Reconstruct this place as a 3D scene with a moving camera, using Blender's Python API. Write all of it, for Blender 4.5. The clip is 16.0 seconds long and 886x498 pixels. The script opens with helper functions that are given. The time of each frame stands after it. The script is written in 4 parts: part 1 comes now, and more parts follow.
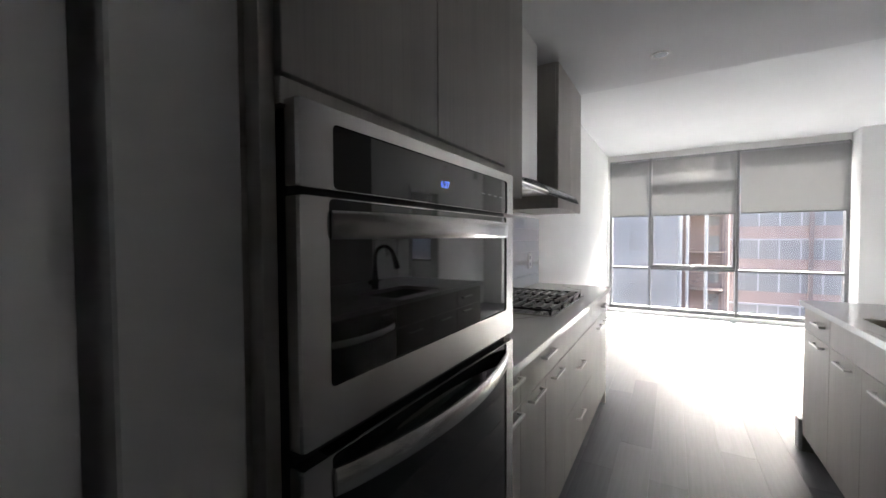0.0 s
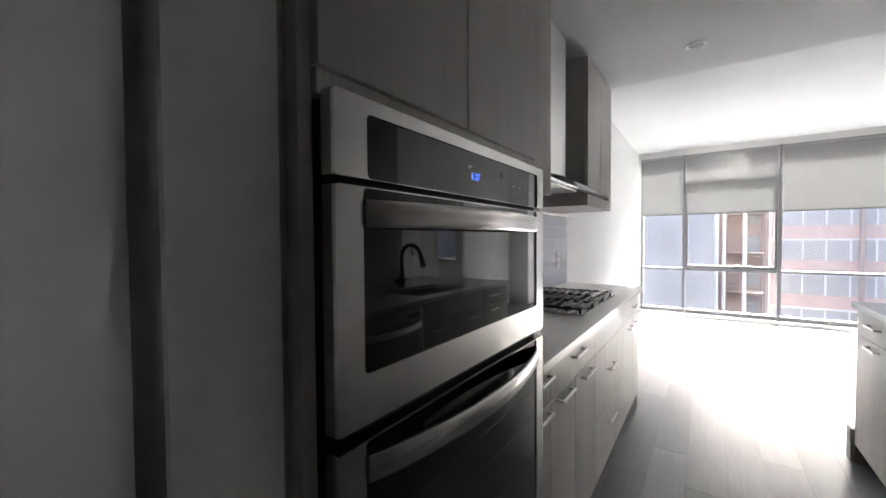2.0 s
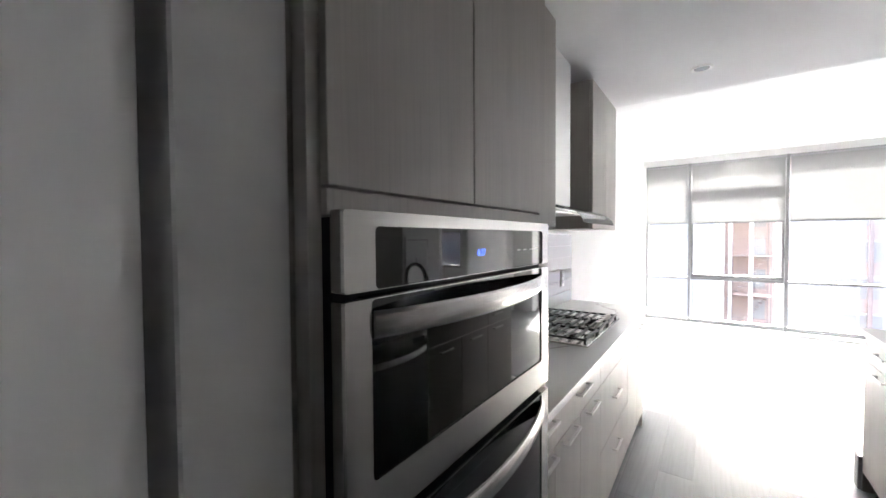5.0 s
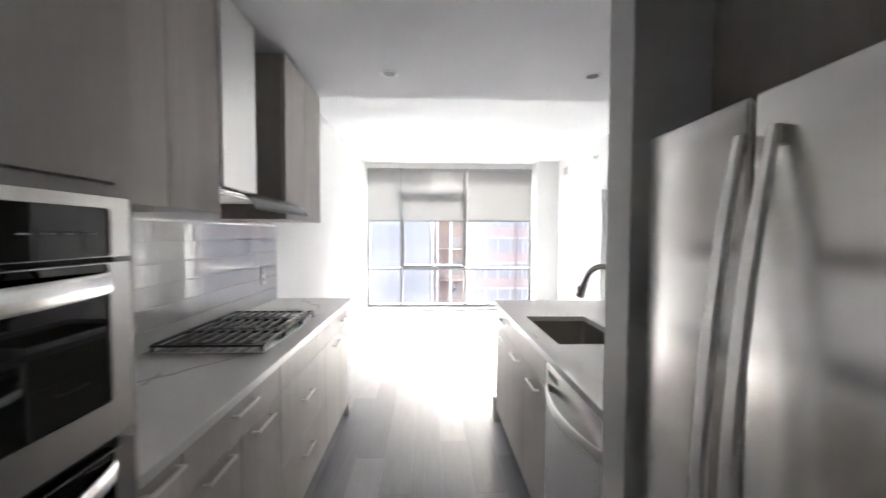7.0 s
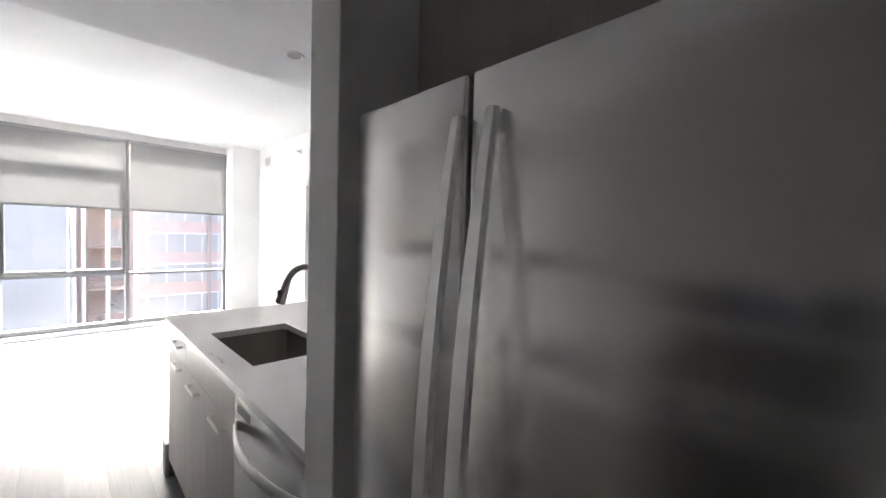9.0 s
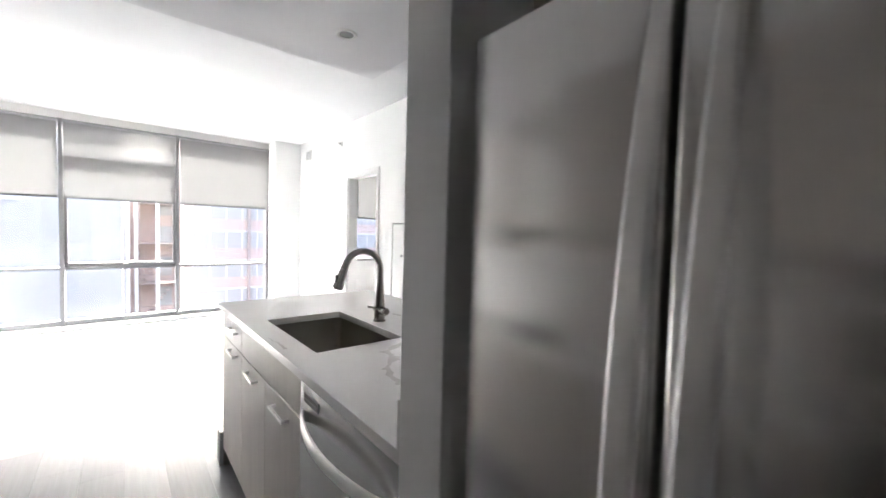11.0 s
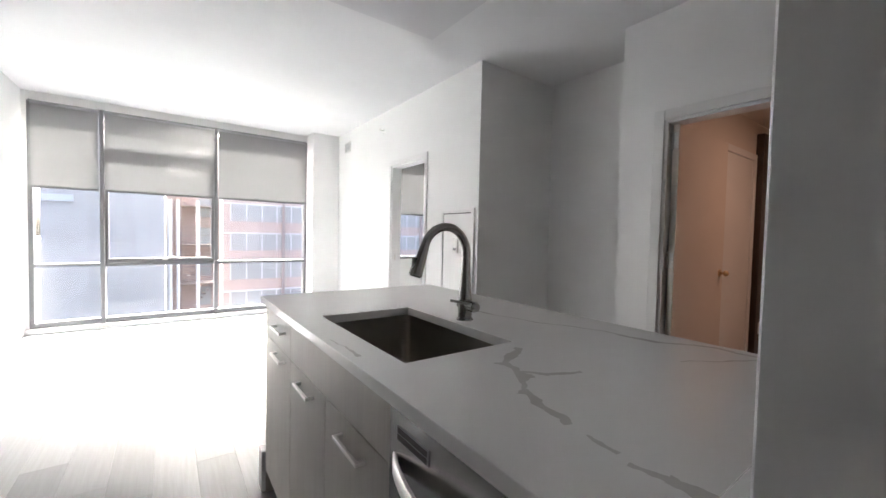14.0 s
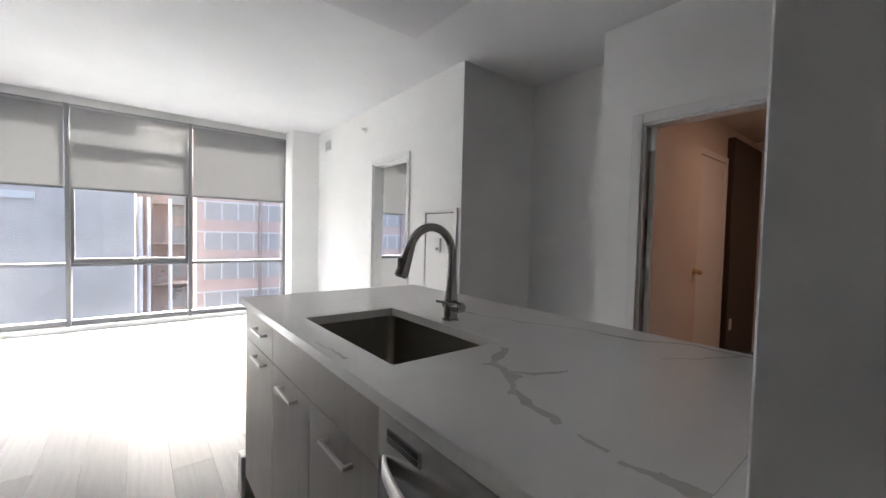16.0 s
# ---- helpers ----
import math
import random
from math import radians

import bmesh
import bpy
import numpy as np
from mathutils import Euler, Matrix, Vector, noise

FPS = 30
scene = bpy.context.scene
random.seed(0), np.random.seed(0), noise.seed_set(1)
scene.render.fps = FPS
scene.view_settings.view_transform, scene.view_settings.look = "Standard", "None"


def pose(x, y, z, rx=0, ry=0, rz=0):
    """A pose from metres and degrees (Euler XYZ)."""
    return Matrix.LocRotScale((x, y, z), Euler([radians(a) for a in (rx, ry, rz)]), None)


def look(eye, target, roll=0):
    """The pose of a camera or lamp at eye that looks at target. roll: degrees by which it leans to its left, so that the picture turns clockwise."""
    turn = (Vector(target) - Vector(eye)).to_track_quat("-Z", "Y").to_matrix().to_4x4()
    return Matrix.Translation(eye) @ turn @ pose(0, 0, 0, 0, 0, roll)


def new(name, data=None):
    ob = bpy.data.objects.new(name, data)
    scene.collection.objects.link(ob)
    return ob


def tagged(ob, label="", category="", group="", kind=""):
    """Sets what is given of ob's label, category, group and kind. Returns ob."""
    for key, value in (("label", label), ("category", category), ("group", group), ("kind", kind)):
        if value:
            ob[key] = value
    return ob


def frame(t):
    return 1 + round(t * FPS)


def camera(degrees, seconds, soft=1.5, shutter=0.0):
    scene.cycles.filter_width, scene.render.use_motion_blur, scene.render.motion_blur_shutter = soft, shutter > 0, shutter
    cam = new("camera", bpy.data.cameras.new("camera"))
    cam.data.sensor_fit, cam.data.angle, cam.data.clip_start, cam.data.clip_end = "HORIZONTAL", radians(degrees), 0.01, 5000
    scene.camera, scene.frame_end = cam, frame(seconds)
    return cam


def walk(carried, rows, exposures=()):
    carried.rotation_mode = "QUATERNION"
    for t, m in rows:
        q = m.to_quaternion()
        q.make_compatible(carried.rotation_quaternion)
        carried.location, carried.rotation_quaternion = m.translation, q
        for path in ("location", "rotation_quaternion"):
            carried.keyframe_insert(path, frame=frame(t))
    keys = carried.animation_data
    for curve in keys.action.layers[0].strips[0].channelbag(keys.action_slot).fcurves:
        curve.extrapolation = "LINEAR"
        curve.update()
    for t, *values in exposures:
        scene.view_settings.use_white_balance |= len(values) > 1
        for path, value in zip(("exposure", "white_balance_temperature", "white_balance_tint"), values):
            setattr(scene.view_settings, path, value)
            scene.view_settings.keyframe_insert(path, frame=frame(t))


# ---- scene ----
PATH = [
    (0, (-0.356, 1.142, 1.304), (-1.38, 2.859, 1.244), -0.3),
    (0.5, (-0.361, 1.14, 1.301), (-1.41, 2.842, 1.244), -0.5),
    (1, (-0.368, 1.139, 1.299), (-1.463, 2.811, 1.244), -0.4),
    (1.5, (-0.363, 1.142, 1.298), (-1.496, 2.789, 1.238), -0.4),
    (2, (-0.366, 1.138, 1.288), (-1.499, 2.785, 1.233), -0.4),
    (2.5, (-0.363, 1.141, 1.347), (-1.518, 2.773, 1.296), -0.5),
    (3, (-0.361, 1.127, 1.368), (-1.526, 2.751, 1.315), -0.5),
    (5.5, (-0.368, 1.14, 1.441), (-1.503, 2.786, 1.383), -0.3),
    (6, (-0.339, 1.203, 1.41), (-1.242, 2.986, 1.342), -0.4),
    (6.5, (-0.26, 1.319, 1.408), (-0.634, 3.282, 1.328), -0.2),
    (7, (-0.172, 1.41, 1.408), (-0.097, 3.407, 1.33), 0.2),
    (7.5, (-0.098, 1.525, 1.411), (0.454, 3.446, 1.324), 0.3),
    (8, (-0.051, 1.617, 1.419), (1.008, 3.311, 1.34), 0.9),
    (8.2, (-0.046, 1.627, 1.42), (1.168, 3.215, 1.351), 1.1),
    (10.3, (-0.099, 1.694, 1.364), (1.348, 3.073, 1.298), 1.7),
    (10.5, (-0.103, 1.728, 1.362), (1.296, 3.156, 1.291), 1.6),
    (11, (-0.083, 1.844, 1.329), (1.197, 3.378, 1.247), 1.5),
    (11.5, (-0.043, 2.021, 1.279), (1.13, 3.639, 1.195), 1.5),
    (12, (-0.049, 2.124, 1.237), (1.058, 3.788, 1.154), 1.4),
    (12.5, (-0.062, 2.214, 1.215), (1.05, 3.875, 1.132), 1.4),
    (13, (-0.077, 2.273, 1.201), (1.052, 3.922, 1.122), 1.3),
    (13.5, (-0.058, 2.313, 1.214), (1.086, 3.951, 1.139), 1.2),
    (14, (-0.029, 2.333, 1.212), (1.137, 3.957, 1.14), 1.3),
    (14.5, (-0.034, 2.342, 1.208), (1.164, 3.942, 1.134), 1.3),
    (15, (-0.048, 2.343, 1.213), (1.169, 3.928, 1.141), 1.4),
    (15.5, (-0.039, 2.348, 1.215), (1.193, 3.922, 1.143), 1.4),
    (16, (-0.041, 2.346, 1.215), (1.205, 3.909, 1.142), 1.4),
]
EXPOSURES = [(t, e, 6200, 8) for t, e in [(0, 4.15), (1.0, 4.3), (1.5, 4.4), (2.5, 4.72), (3.0, 4.95), (5.3, 5.42), (6.0, 5.2), (7.5, 4.88), (8.2, 4.75), (10.5, 5.08), (11.5, 5.0), (12.5, 4.9), (13.5, 4.75), (14.5, 4.45), (16.0, 4.2)]]
cam = camera(98.3, 16.0, shutter=0.4)
walk(cam, [(t, look(eye, target, roll)) for t, eye, target, roll in PATH], EXPOSURES)

# ---- world, sun, lamps ----
W = bpy.data.worlds.new("sky")
scene.world = W
W.use_nodes = True
sky = W.node_tree.nodes.new("ShaderNodeTexSky")
sky.sky_type, sky.sun_disc, sky.sun_elevation, sky.sun_rotation = "NISHITA", False, radians(43.8), radians(13)
sky.dust_density, sky.air_density, sky.ozone_density = 9.0, 0.35, 0.0
bg = W.node_tree.nodes["Background"]
bg.inputs["Strength"].default_value = 0.15
W.node_tree.links.new(sky.outputs[0], bg.inputs["Color"])
sun = new("sun", bpy.data.lights.new("sun", "SUN"))
sun.data.energy, sun.data.angle, sun.data.color = 2.1, radians(0.6), (1.0, 0.96, 0.91)
sun.matrix_world = look((2.2, 9.75, 9.6), (0, 0, 0))


# ---- materials ----
def material(name, color, rough=0.5, metal=0.0, **more):
    m = bpy.data.materials.new(name)
    m.use_nodes = True
    b = m.node_tree.nodes["Principled BSDF"]
    b.inputs["Base Color"].default_value = (*color, 1)
    b.inputs["Roughness"].default_value = rough
    b.inputs["Metallic"].default_value = metal
    for k, v in more.items():
        b.inputs[k.replace("_", " ")].default_value = v
    return m


def node(m, kind, **props):
    n = m.node_tree.nodes.new(kind)
    for k, v in props.items():
        n.inputs[k.replace("_", " ")].default_value = v
    return n


def link(m, a, b):
    m.node_tree.links.new(a, b)


def coords(m, scale=(1, 1, 1), rot=(0, 0, 0)):
    g = m.node_tree.nodes.new("ShaderNodeNewGeometry")
    mp = m.node_tree.nodes.new("ShaderNodeMapping")
    mp.inputs["Scale"].default_value = scale
    mp.inputs["Rotation"].default_value = rot
    link(m, g.outputs["Position"], mp.inputs["Vector"])
    return mp.outputs["Vector"]


def noise_tex(m, scale, stretch=(1, 1, 1), detail=4.0, rough=0.55):
    n = node(m, "ShaderNodeTexNoise", Scale=scale, Detail=detail, Roughness=rough)
    link(m, coords(m, stretch), n.inputs["Vector"])
    return n.outputs["Fac"]


def ramp(m, fac, stops):
    r = m.node_tree.nodes.new("ShaderNodeValToRGB")
    e = r.color_ramp.elements
    while len(e) < len(stops):
        e.new(0.5)
    for el, (p, c) in zip(e, stops):
        el.position, el.color = p, (*c, 1) if len(c) == 3 else c
    link(m, fac, r.inputs["Fac"])
    return r.outputs["Color"]


def maths(m, op, a, b=None, c=None):
    n = m.node_tree.nodes.new("ShaderNodeMath")
    n.operation = op
    for sock, v in zip(n.inputs, (a, b, c)):
        if v is None:
            continue
        if isinstance(v, (int, float)):
            sock.default_value = v
        else:
            link(m, v, sock)
    return n.outputs[0]


def mix(m, fac, a, b, mode="MIX"):
    n = m.node_tree.nodes.new("ShaderNodeMix")
    n.data_type, n.blend_type = "RGBA", mode
    for sock, v in ((n.inputs[0], fac), (n.inputs[6], a), (n.inputs[7], b)):
        if isinstance(v, (int, float)):
            sock.default_value = v
        elif isinstance(v, tuple):
            sock.default_value = (*v, 1)
        else:
            link(m, v, sock)
    return n.outputs[2]


def bsdf(m):
    return m.node_tree.nodes["Principled BSDF"]


def relief(m, height, strength=0.1, distance=0.002):
    b = node(m, "ShaderNodeBump", Strength=strength, Distance=distance)
    link(m, height, b.inputs["Height"])
    link(m, b.outputs["Normal"], bsdf(m).inputs["Normal"])


def paint(name, color, rough=0.6):
    m = material(name, color, rough)
    f = noise_tex(m, 1.7, detail=3)
    c = tuple(v * 0.965 for v in color)
    link(m, ramp(m, f, [(0.35, c), (0.65, color)]), bsdf(m).inputs["Base Color"])
    relief(m, noise_tex(m, 260, detail=2), 0.12, 0.001)
    return m


WALL = paint("wall_paint", (0.89, 0.89, 0.88), 0.55)
CEIL = paint("ceiling_paint", (0.83, 0.83, 0.83), 0.8)
# A slightly darker white than the main ceiling.
SOFFIT = paint("dropped_ceiling_grey", (0.74, 0.74, 0.745), 0.8)
TRIM = paint("trim_paint", (0.84, 0.84, 0.83), 0.35)
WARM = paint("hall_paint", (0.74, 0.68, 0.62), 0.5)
GAP_SHADOW = material("gap_shadow_black", (0.012, 0.012, 0.012), 0.6)


def laminate(name, base, tall=True):
    m = material(name, base, 0.42)
    st = (55, 55, 1.2) if tall else (2, 55, 55)
    grain = noise_tex(m, 3.0, st, 6, 0.6)
    broad = noise_tex(m, 1.3, (4, 4, 0.5), 3)
    lo, hi = tuple(v * 0.91 for v in base), tuple(min(1, v * 1.06) for v in base)
    c = ramp(m, grain, [(0.28, lo), (0.5, base), (0.75, hi)])
    c2 = ramp(m, broad, [(0.3, (0.86, 0.86, 0.86)), (0.7, (1.05, 1.05, 1.04))])
    link(m, mix(m, 1.0, c, c2, "MULTIPLY"), bsdf(m).inputs["Base Color"])
    relief(m, grain, 0.06, 0.0005)
    return m


CABINET = laminate("grey_oak_laminate", (0.49, 0.46, 0.425))


def steel(name, color, rough, stretch):
    """Satin steel: a fine even sheen with faint smudges."""
    m = material(name, color, rough, 1.0)
    smudge = noise_tex(m, 5.0, (1, 1, 1), 4, 0.6)
    link(m, maths(m, "MULTIPLY_ADD", smudge, 0.08, rough - 0.04), bsdf(m).inputs["Roughness"])
    fine = noise_tex(m, 60.0, stretch, 2)
    link(m, ramp(m, fine, [(0.3, tuple(v * 0.975 for v in color)), (0.7, color)]), bsdf(m).inputs["Base Color"])
    return m


STEEL_V = steel("brushed_steel", (0.56, 0.55, 0.535), 0.25, (8, 0.3, 8))
STEEL_F = steel("fridge_steel", (0.87, 0.86, 0.84), 0.205, (8, 0.3, 8))
tan = STEEL_F.node_tree.nodes.new("ShaderNodeTangent")
tan.direction_type, tan.axis = "RADIAL", "Z"
link(STEEL_F, tan.outputs[0], bsdf(STEEL_F).inputs["Tangent"])
bsdf(STEEL_F).inputs["Anisotropic"].default_value = 0.85
STEEL_H = material("satin_handle_metal", (0.92, 0.915, 0.90), 0.43, 0.9)
SINK = steel("sink_steel", (0.36, 0.34, 0.31), 0.34, (2, 2, 2))
NICKEL = material("brushed_nickel", (0.74, 0.72, 0.69), 0.3, 1.0)
FAUCET = material("stainless_faucet", (0.42, 0.41, 0.39), 0.24, 1.0)
BLACKGLASS = material("black_oven_glass", (0.006, 0.0065, 0.007), 0.03, 0.0, IOR=1.52)
BLACK = material("black_plastic", (0.015, 0.015, 0.016), 0.35)
RUBBER = material("black_gasket", (0.01, 0.01, 0.011), 0.55)
IRON = material("cast_iron", (0.02, 0.02, 0.021), 0.3)
relief(IRON, noise_tex(IRON, 700, detail=2), 0.3, 0.001)
GROUT = material("tile_grout", (0.70, 0.69, 0.67), 0.85)
TILE = material("gloss_white_tile", (0.62, 0.62, 0.61), 0.04, 0.0, IOR=2.2)
relief(TILE, noise_tex(TILE, 9, (1, 1, 1), 2), 0.05, 0.004)
ALU = material("window_aluminium", (0.21, 0.21, 0.215), 0.45, 0.3)
COPPER = material("copper_knob", (0.70, 0.50, 0.30), 0.28, 1.0)
DISPLAY = material("blue_display", (0.02, 0.03, 0.2), 0.3, Emission_Color=(0.1, 0.22, 1.0, 1), Emission_Strength=0.06)
LENSGREY = material("downlight_lens", (0.11, 0.11, 0.11), 0.3)
PLASTIC = material("white_plastic", (0.78, 0.78, 0.76), 0.35)
GREY = material("grey_print_and_shadow", (0.30, 0.30, 0.31), 0.5)


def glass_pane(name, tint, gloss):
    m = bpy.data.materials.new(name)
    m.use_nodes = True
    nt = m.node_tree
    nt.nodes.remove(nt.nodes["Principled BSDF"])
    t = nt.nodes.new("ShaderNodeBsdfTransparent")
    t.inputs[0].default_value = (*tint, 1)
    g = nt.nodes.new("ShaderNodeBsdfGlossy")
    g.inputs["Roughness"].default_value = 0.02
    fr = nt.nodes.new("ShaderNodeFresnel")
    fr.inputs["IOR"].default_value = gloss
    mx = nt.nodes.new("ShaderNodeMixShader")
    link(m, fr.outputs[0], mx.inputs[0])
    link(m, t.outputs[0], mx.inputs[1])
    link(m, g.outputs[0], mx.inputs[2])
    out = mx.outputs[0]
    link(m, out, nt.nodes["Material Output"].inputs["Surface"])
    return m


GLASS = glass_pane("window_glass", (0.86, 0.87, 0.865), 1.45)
HOODGLASS = glass_pane("hood_glass", (0.90, 0.92, 0.92), 1.45)


def shade_cloth():
    m = bpy.data.materials.new("roller_shade_cloth")
    m.use_nodes = True
    nt = m.node_tree
    nt.nodes.remove(nt.nodes["Principled BSDF"])
    d = nt.nodes.new("ShaderNodeBsdfDiffuse")
    d.inputs[0].default_value = (0.56, 0.56, 0.56, 1)
    tl = nt.nodes.new("ShaderNodeBsdfTranslucent")
    tl.inputs[0].default_value = (0.085, 0.0855, 0.087, 1)
    tp = nt.nodes.new("ShaderNodeBsdfTransparent")
    a = nt.nodes.new("ShaderNodeMixShader")
    a.inputs[0].default_value = 0.55
    b = nt.nodes.new("ShaderNodeMixShader")
    link(m, d.outputs[0], a.inputs[1])
    link(m, tl.outputs[0], a.inputs[2])
    weave = noise_tex(m, 2.0, (60, 1, 3), 3)
    link(m, maths(m, "MULTIPLY_ADD", weave, 0.05, 0.09), b.inputs[0])
    link(m, a.outputs[0], b.inputs[1])
    link(m, tp.outputs[0], b.inputs[2])
    link(m, b.outputs[0], nt.nodes["Material Output"].inputs["Surface"])
    return m


SHADE = shade_cloth()


def quartz():
    """White quartz with grey veins that run along a few wandering lines."""
    m = material("white_quartz", (0.86, 0.85, 0.83), 0.12)
    g = m.node_tree.nodes.new("ShaderNodeNewGeometry")
    sep = m.node_tree.nodes.new("ShaderNodeSeparateXYZ")
    link(m, g.outputs["Position"], sep.inputs[0])
    x, y = sep.outputs[0], sep.outputs[1]
    wob = maths(m, "SUBTRACT", noise_tex(m, 6.0, detail=5, rough=0.6), 0.5)
    width = noise_tex(m, 5.0, (1.0, 1.3, 1.0), 2)
    total = None
    # start x, y, end x, y, wander, half width
    for x0, y0, x1, y1, amp, w in ((0.73, 3.045, 0.615, 2.965, 0.03, 0.010), (0.62, 2.97, 0.575, 2.88, 0.04, 0.019), (0.58, 2.89, 0.512, 2.825, 0.04, 0.017), (0.535, 2.835, 0.488, 2.70, 0.03, 0.008),
                                   (0.60, 2.91, 0.64, 2.86, 0.03, 0.008), (0.635, 2.865, 0.72, 2.84, 0.03, 0.005), (0.484, 2.665, 0.48, 2.61, 0.02, 0.005), (0.465, 2.59, 0.473, 2.54, 0.02, 0.006),
                                   (0.472, 2.545, 0.482, 2.45, 0.03, 0.010), (0.965, 3.48, 1.018, 3.19, 0.03, 0.005), (1.018, 3.20, 1.112, 3.01, 0.03, 0.006), (1.11, 3.02, 1.122, 2.86, 0.02, 0.007),
                                   (1.12, 2.87, 1.205, 2.74, 0.02, 0.006), (1.203, 2.75, 1.208, 2.61, 0.02, 0.006), (0.99, 2.74, 1.205, 2.625, 0.02, 0.004), (0.337, 3.37, 0.345, 3.19, 0.02, 0.004),
                                   (-1.25, 2.53, -1.04, 2.81, 0.03, 0.007), (-1.05, 2.80, -0.88, 3.02, 0.03, 0.005), (-1.12, 2.78, -1.10, 2.66, 0.03, 0.004), (-1.10, 4.30, -0.85, 3.85, 0.08, 0.005)):
        dx, dy = x1 - x0, y1 - y0
        ln = math.hypot(dx, dy)
        nx, ny = -dy / ln, dx / ln
        across = maths(m, "MULTIPLY_ADD", x, nx, maths(m, "MULTIPLY_ADD", y, ny, -(x0 * nx + y0 * ny)))
        across = maths(m, "ABSOLUTE", maths(m, "MULTIPLY_ADD", wob, amp * 3.0, across))
        along = maths(m, "MULTIPLY_ADD", x, dx / ln, maths(m, "MULTIPLY_ADD", y, dy / ln, -(x0 * dx + y0 * dy) / ln))
        over = maths(m, "ABSOLUTE", maths(m, "SUBTRACT", along, ln / 2))
        inside = maths(m, "LESS_THAN", over, ln / 2)
        half = maths(m, "MULTIPLY_ADD", width, w * 4.6, -w * 1.1)
        v = maths(m, "MULTIPLY", maths(m, "LESS_THAN", across, half), inside)
        total = v if total is None else maths(m, "MAXIMUM", total, v)
    cloud = noise_tex(m, 2.2, detail=5)
    base = ramp(m, cloud, [(0.35, (0.84, 0.835, 0.82)), (0.7, (0.89, 0.885, 0.875))])
    soft = maths(m, "MULTIPLY", total, maths(m, "MULTIPLY_ADD", width, 0.8, 0.25))
    link(m, mix(m, soft, base, (0.49, 0.475, 0.45)), bsdf(m).inputs["Base Color"])
    return m


QUARTZ = quartz()


def plank_mat():
    m = material("grey_plank", (0.25, 0.25, 0.26), 0.33, Specular_IOR_Level=0.35)
    info = m.node_tree.nodes.new("ShaderNodeObjectInfo")
    grain = noise_tex(m, 2.0, (30, 1.4, 1), 6, 0.62)
    tone = ramp(m, info.outputs["Random"], [(0.0, (0.175, 0.181, 0.198)), (0.5, (0.215, 0.222, 0.238)), (1.0, (0.265, 0.271, 0.286))])
    g2 = ramp(m, grain, [(0.3, (0.88, 0.88, 0.88)), (0.65, (1.05, 1.05, 1.05))])
    link(m, mix(m, 1.0, tone, g2, "MULTIPLY"), bsdf(m).inputs["Base Color"])
    link(m, maths(m, "MULTIPLY_ADD", grain, 0.14, 0.32), bsdf(m).inputs["Roughness"])
    relief(m, grain, 0.08, 0.0006)
    return m


PLANK = plank_mat()
SUBFLOOR = material("subfloor", (0.12, 0.12, 0.12), 0.8)


def facade(name, base, spread, scale):
    m = material(name, base, 0.85)
    f = noise_tex(m, scale, (1, 1, 1.6), 5)
    link(m, ramp(m, f, [(0.3, tuple(v * (1 - spread) for v in base)), (0.7, tuple(v * (1 + spread) for v in base))]), bsdf(m).inputs["Base Color"])
    return m


STUCCO = facade("grey_stucco", (0.45, 0.418, 0.385), 0.14, 0.5)
BRICK = facade("red_brick", (0.45, 0.345, 0.30), 0.10, 1.2)
CONCRETE = facade("pale_concrete", (0.55, 0.54, 0.525), 0.08, 0.8)
FARGLASS = material("office_glass", (0.36, 0.355, 0.34), 0.25)
PIPE = material("galvanised_pipe", (0.66, 0.66, 0.65), 0.45, 0.1)
RUST = material("fire_escape_iron", (0.30, 0.24, 0.21), 0.7)
ASPHALT = facade("asphalt", (0.05, 0.05, 0.052), 0.2, 2.0)


# ---- mesh helpers ----
BASE = {}


def boxes(*pairs, bevel=0.0, segs=1):
    bm = bmesh.new()
    for a, b in pairs:
        r = bmesh.ops.create_cube(bm, size=1)
        for v in r["verts"]:
            v.co = [min(a[i], b[i]) + (v.co[i] + 0.5) * abs(b[i] - a[i]) for i in range(3)]
    if bevel:
        bmesh.ops.bevel(bm, geom=list(bm.edges), offset=bevel, segments=segs, profile=0.5, affect="EDGES")
    return bm


def cyl(bm, p, q, r, r2=None, n=20, caps=True):
    p, q = Vector(p), Vector(q)
    d = q - p
    m = Matrix.Translation((p + q) / 2) @ d.to_track_quat("Z", "Y").to_matrix().to_4x4()
    bmesh.ops.create_cone(bm, cap_ends=caps, segments=n, radius1=r, radius2=r if r2 is None else r2, depth=d.length, matrix=m)
    return bm


def sweep(bm, pts, radii, n=12, flat=1.0, up=(0, 0, 1)):
    """A tube of round or flattened section through pts."""
    rings = []
    pts = [Vector(p) for p in pts]
    for i, p in enumerate(pts):
        t = (pts[min(i + 1, len(pts) - 1)] - pts[max(i - 1, 0)]).normalized()
        s = t.cross(Vector(up)).normalized()
        u = s.cross(t)
        r = radii[i] if isinstance(radii, (list, tuple)) else radii
        rings.append([bm.verts.new(p + s * (r * math.cos(k * 2 * math.pi / n)) + u * (r * flat * math.sin(k * 2 * math.pi / n))) for k in range(n)])
    for a, b in zip(rings, rings[1:]):
        for k in range(n):
            bm.faces.new((a[k], a[(k + 1) % n], b[(k + 1) % n], b[k]))
    bm.faces.new(list(reversed(rings[0])))
    bm.faces.new(rings[-1])
    bmesh.ops.recalc_face_normals(bm, faces=bm.faces)
    return bm


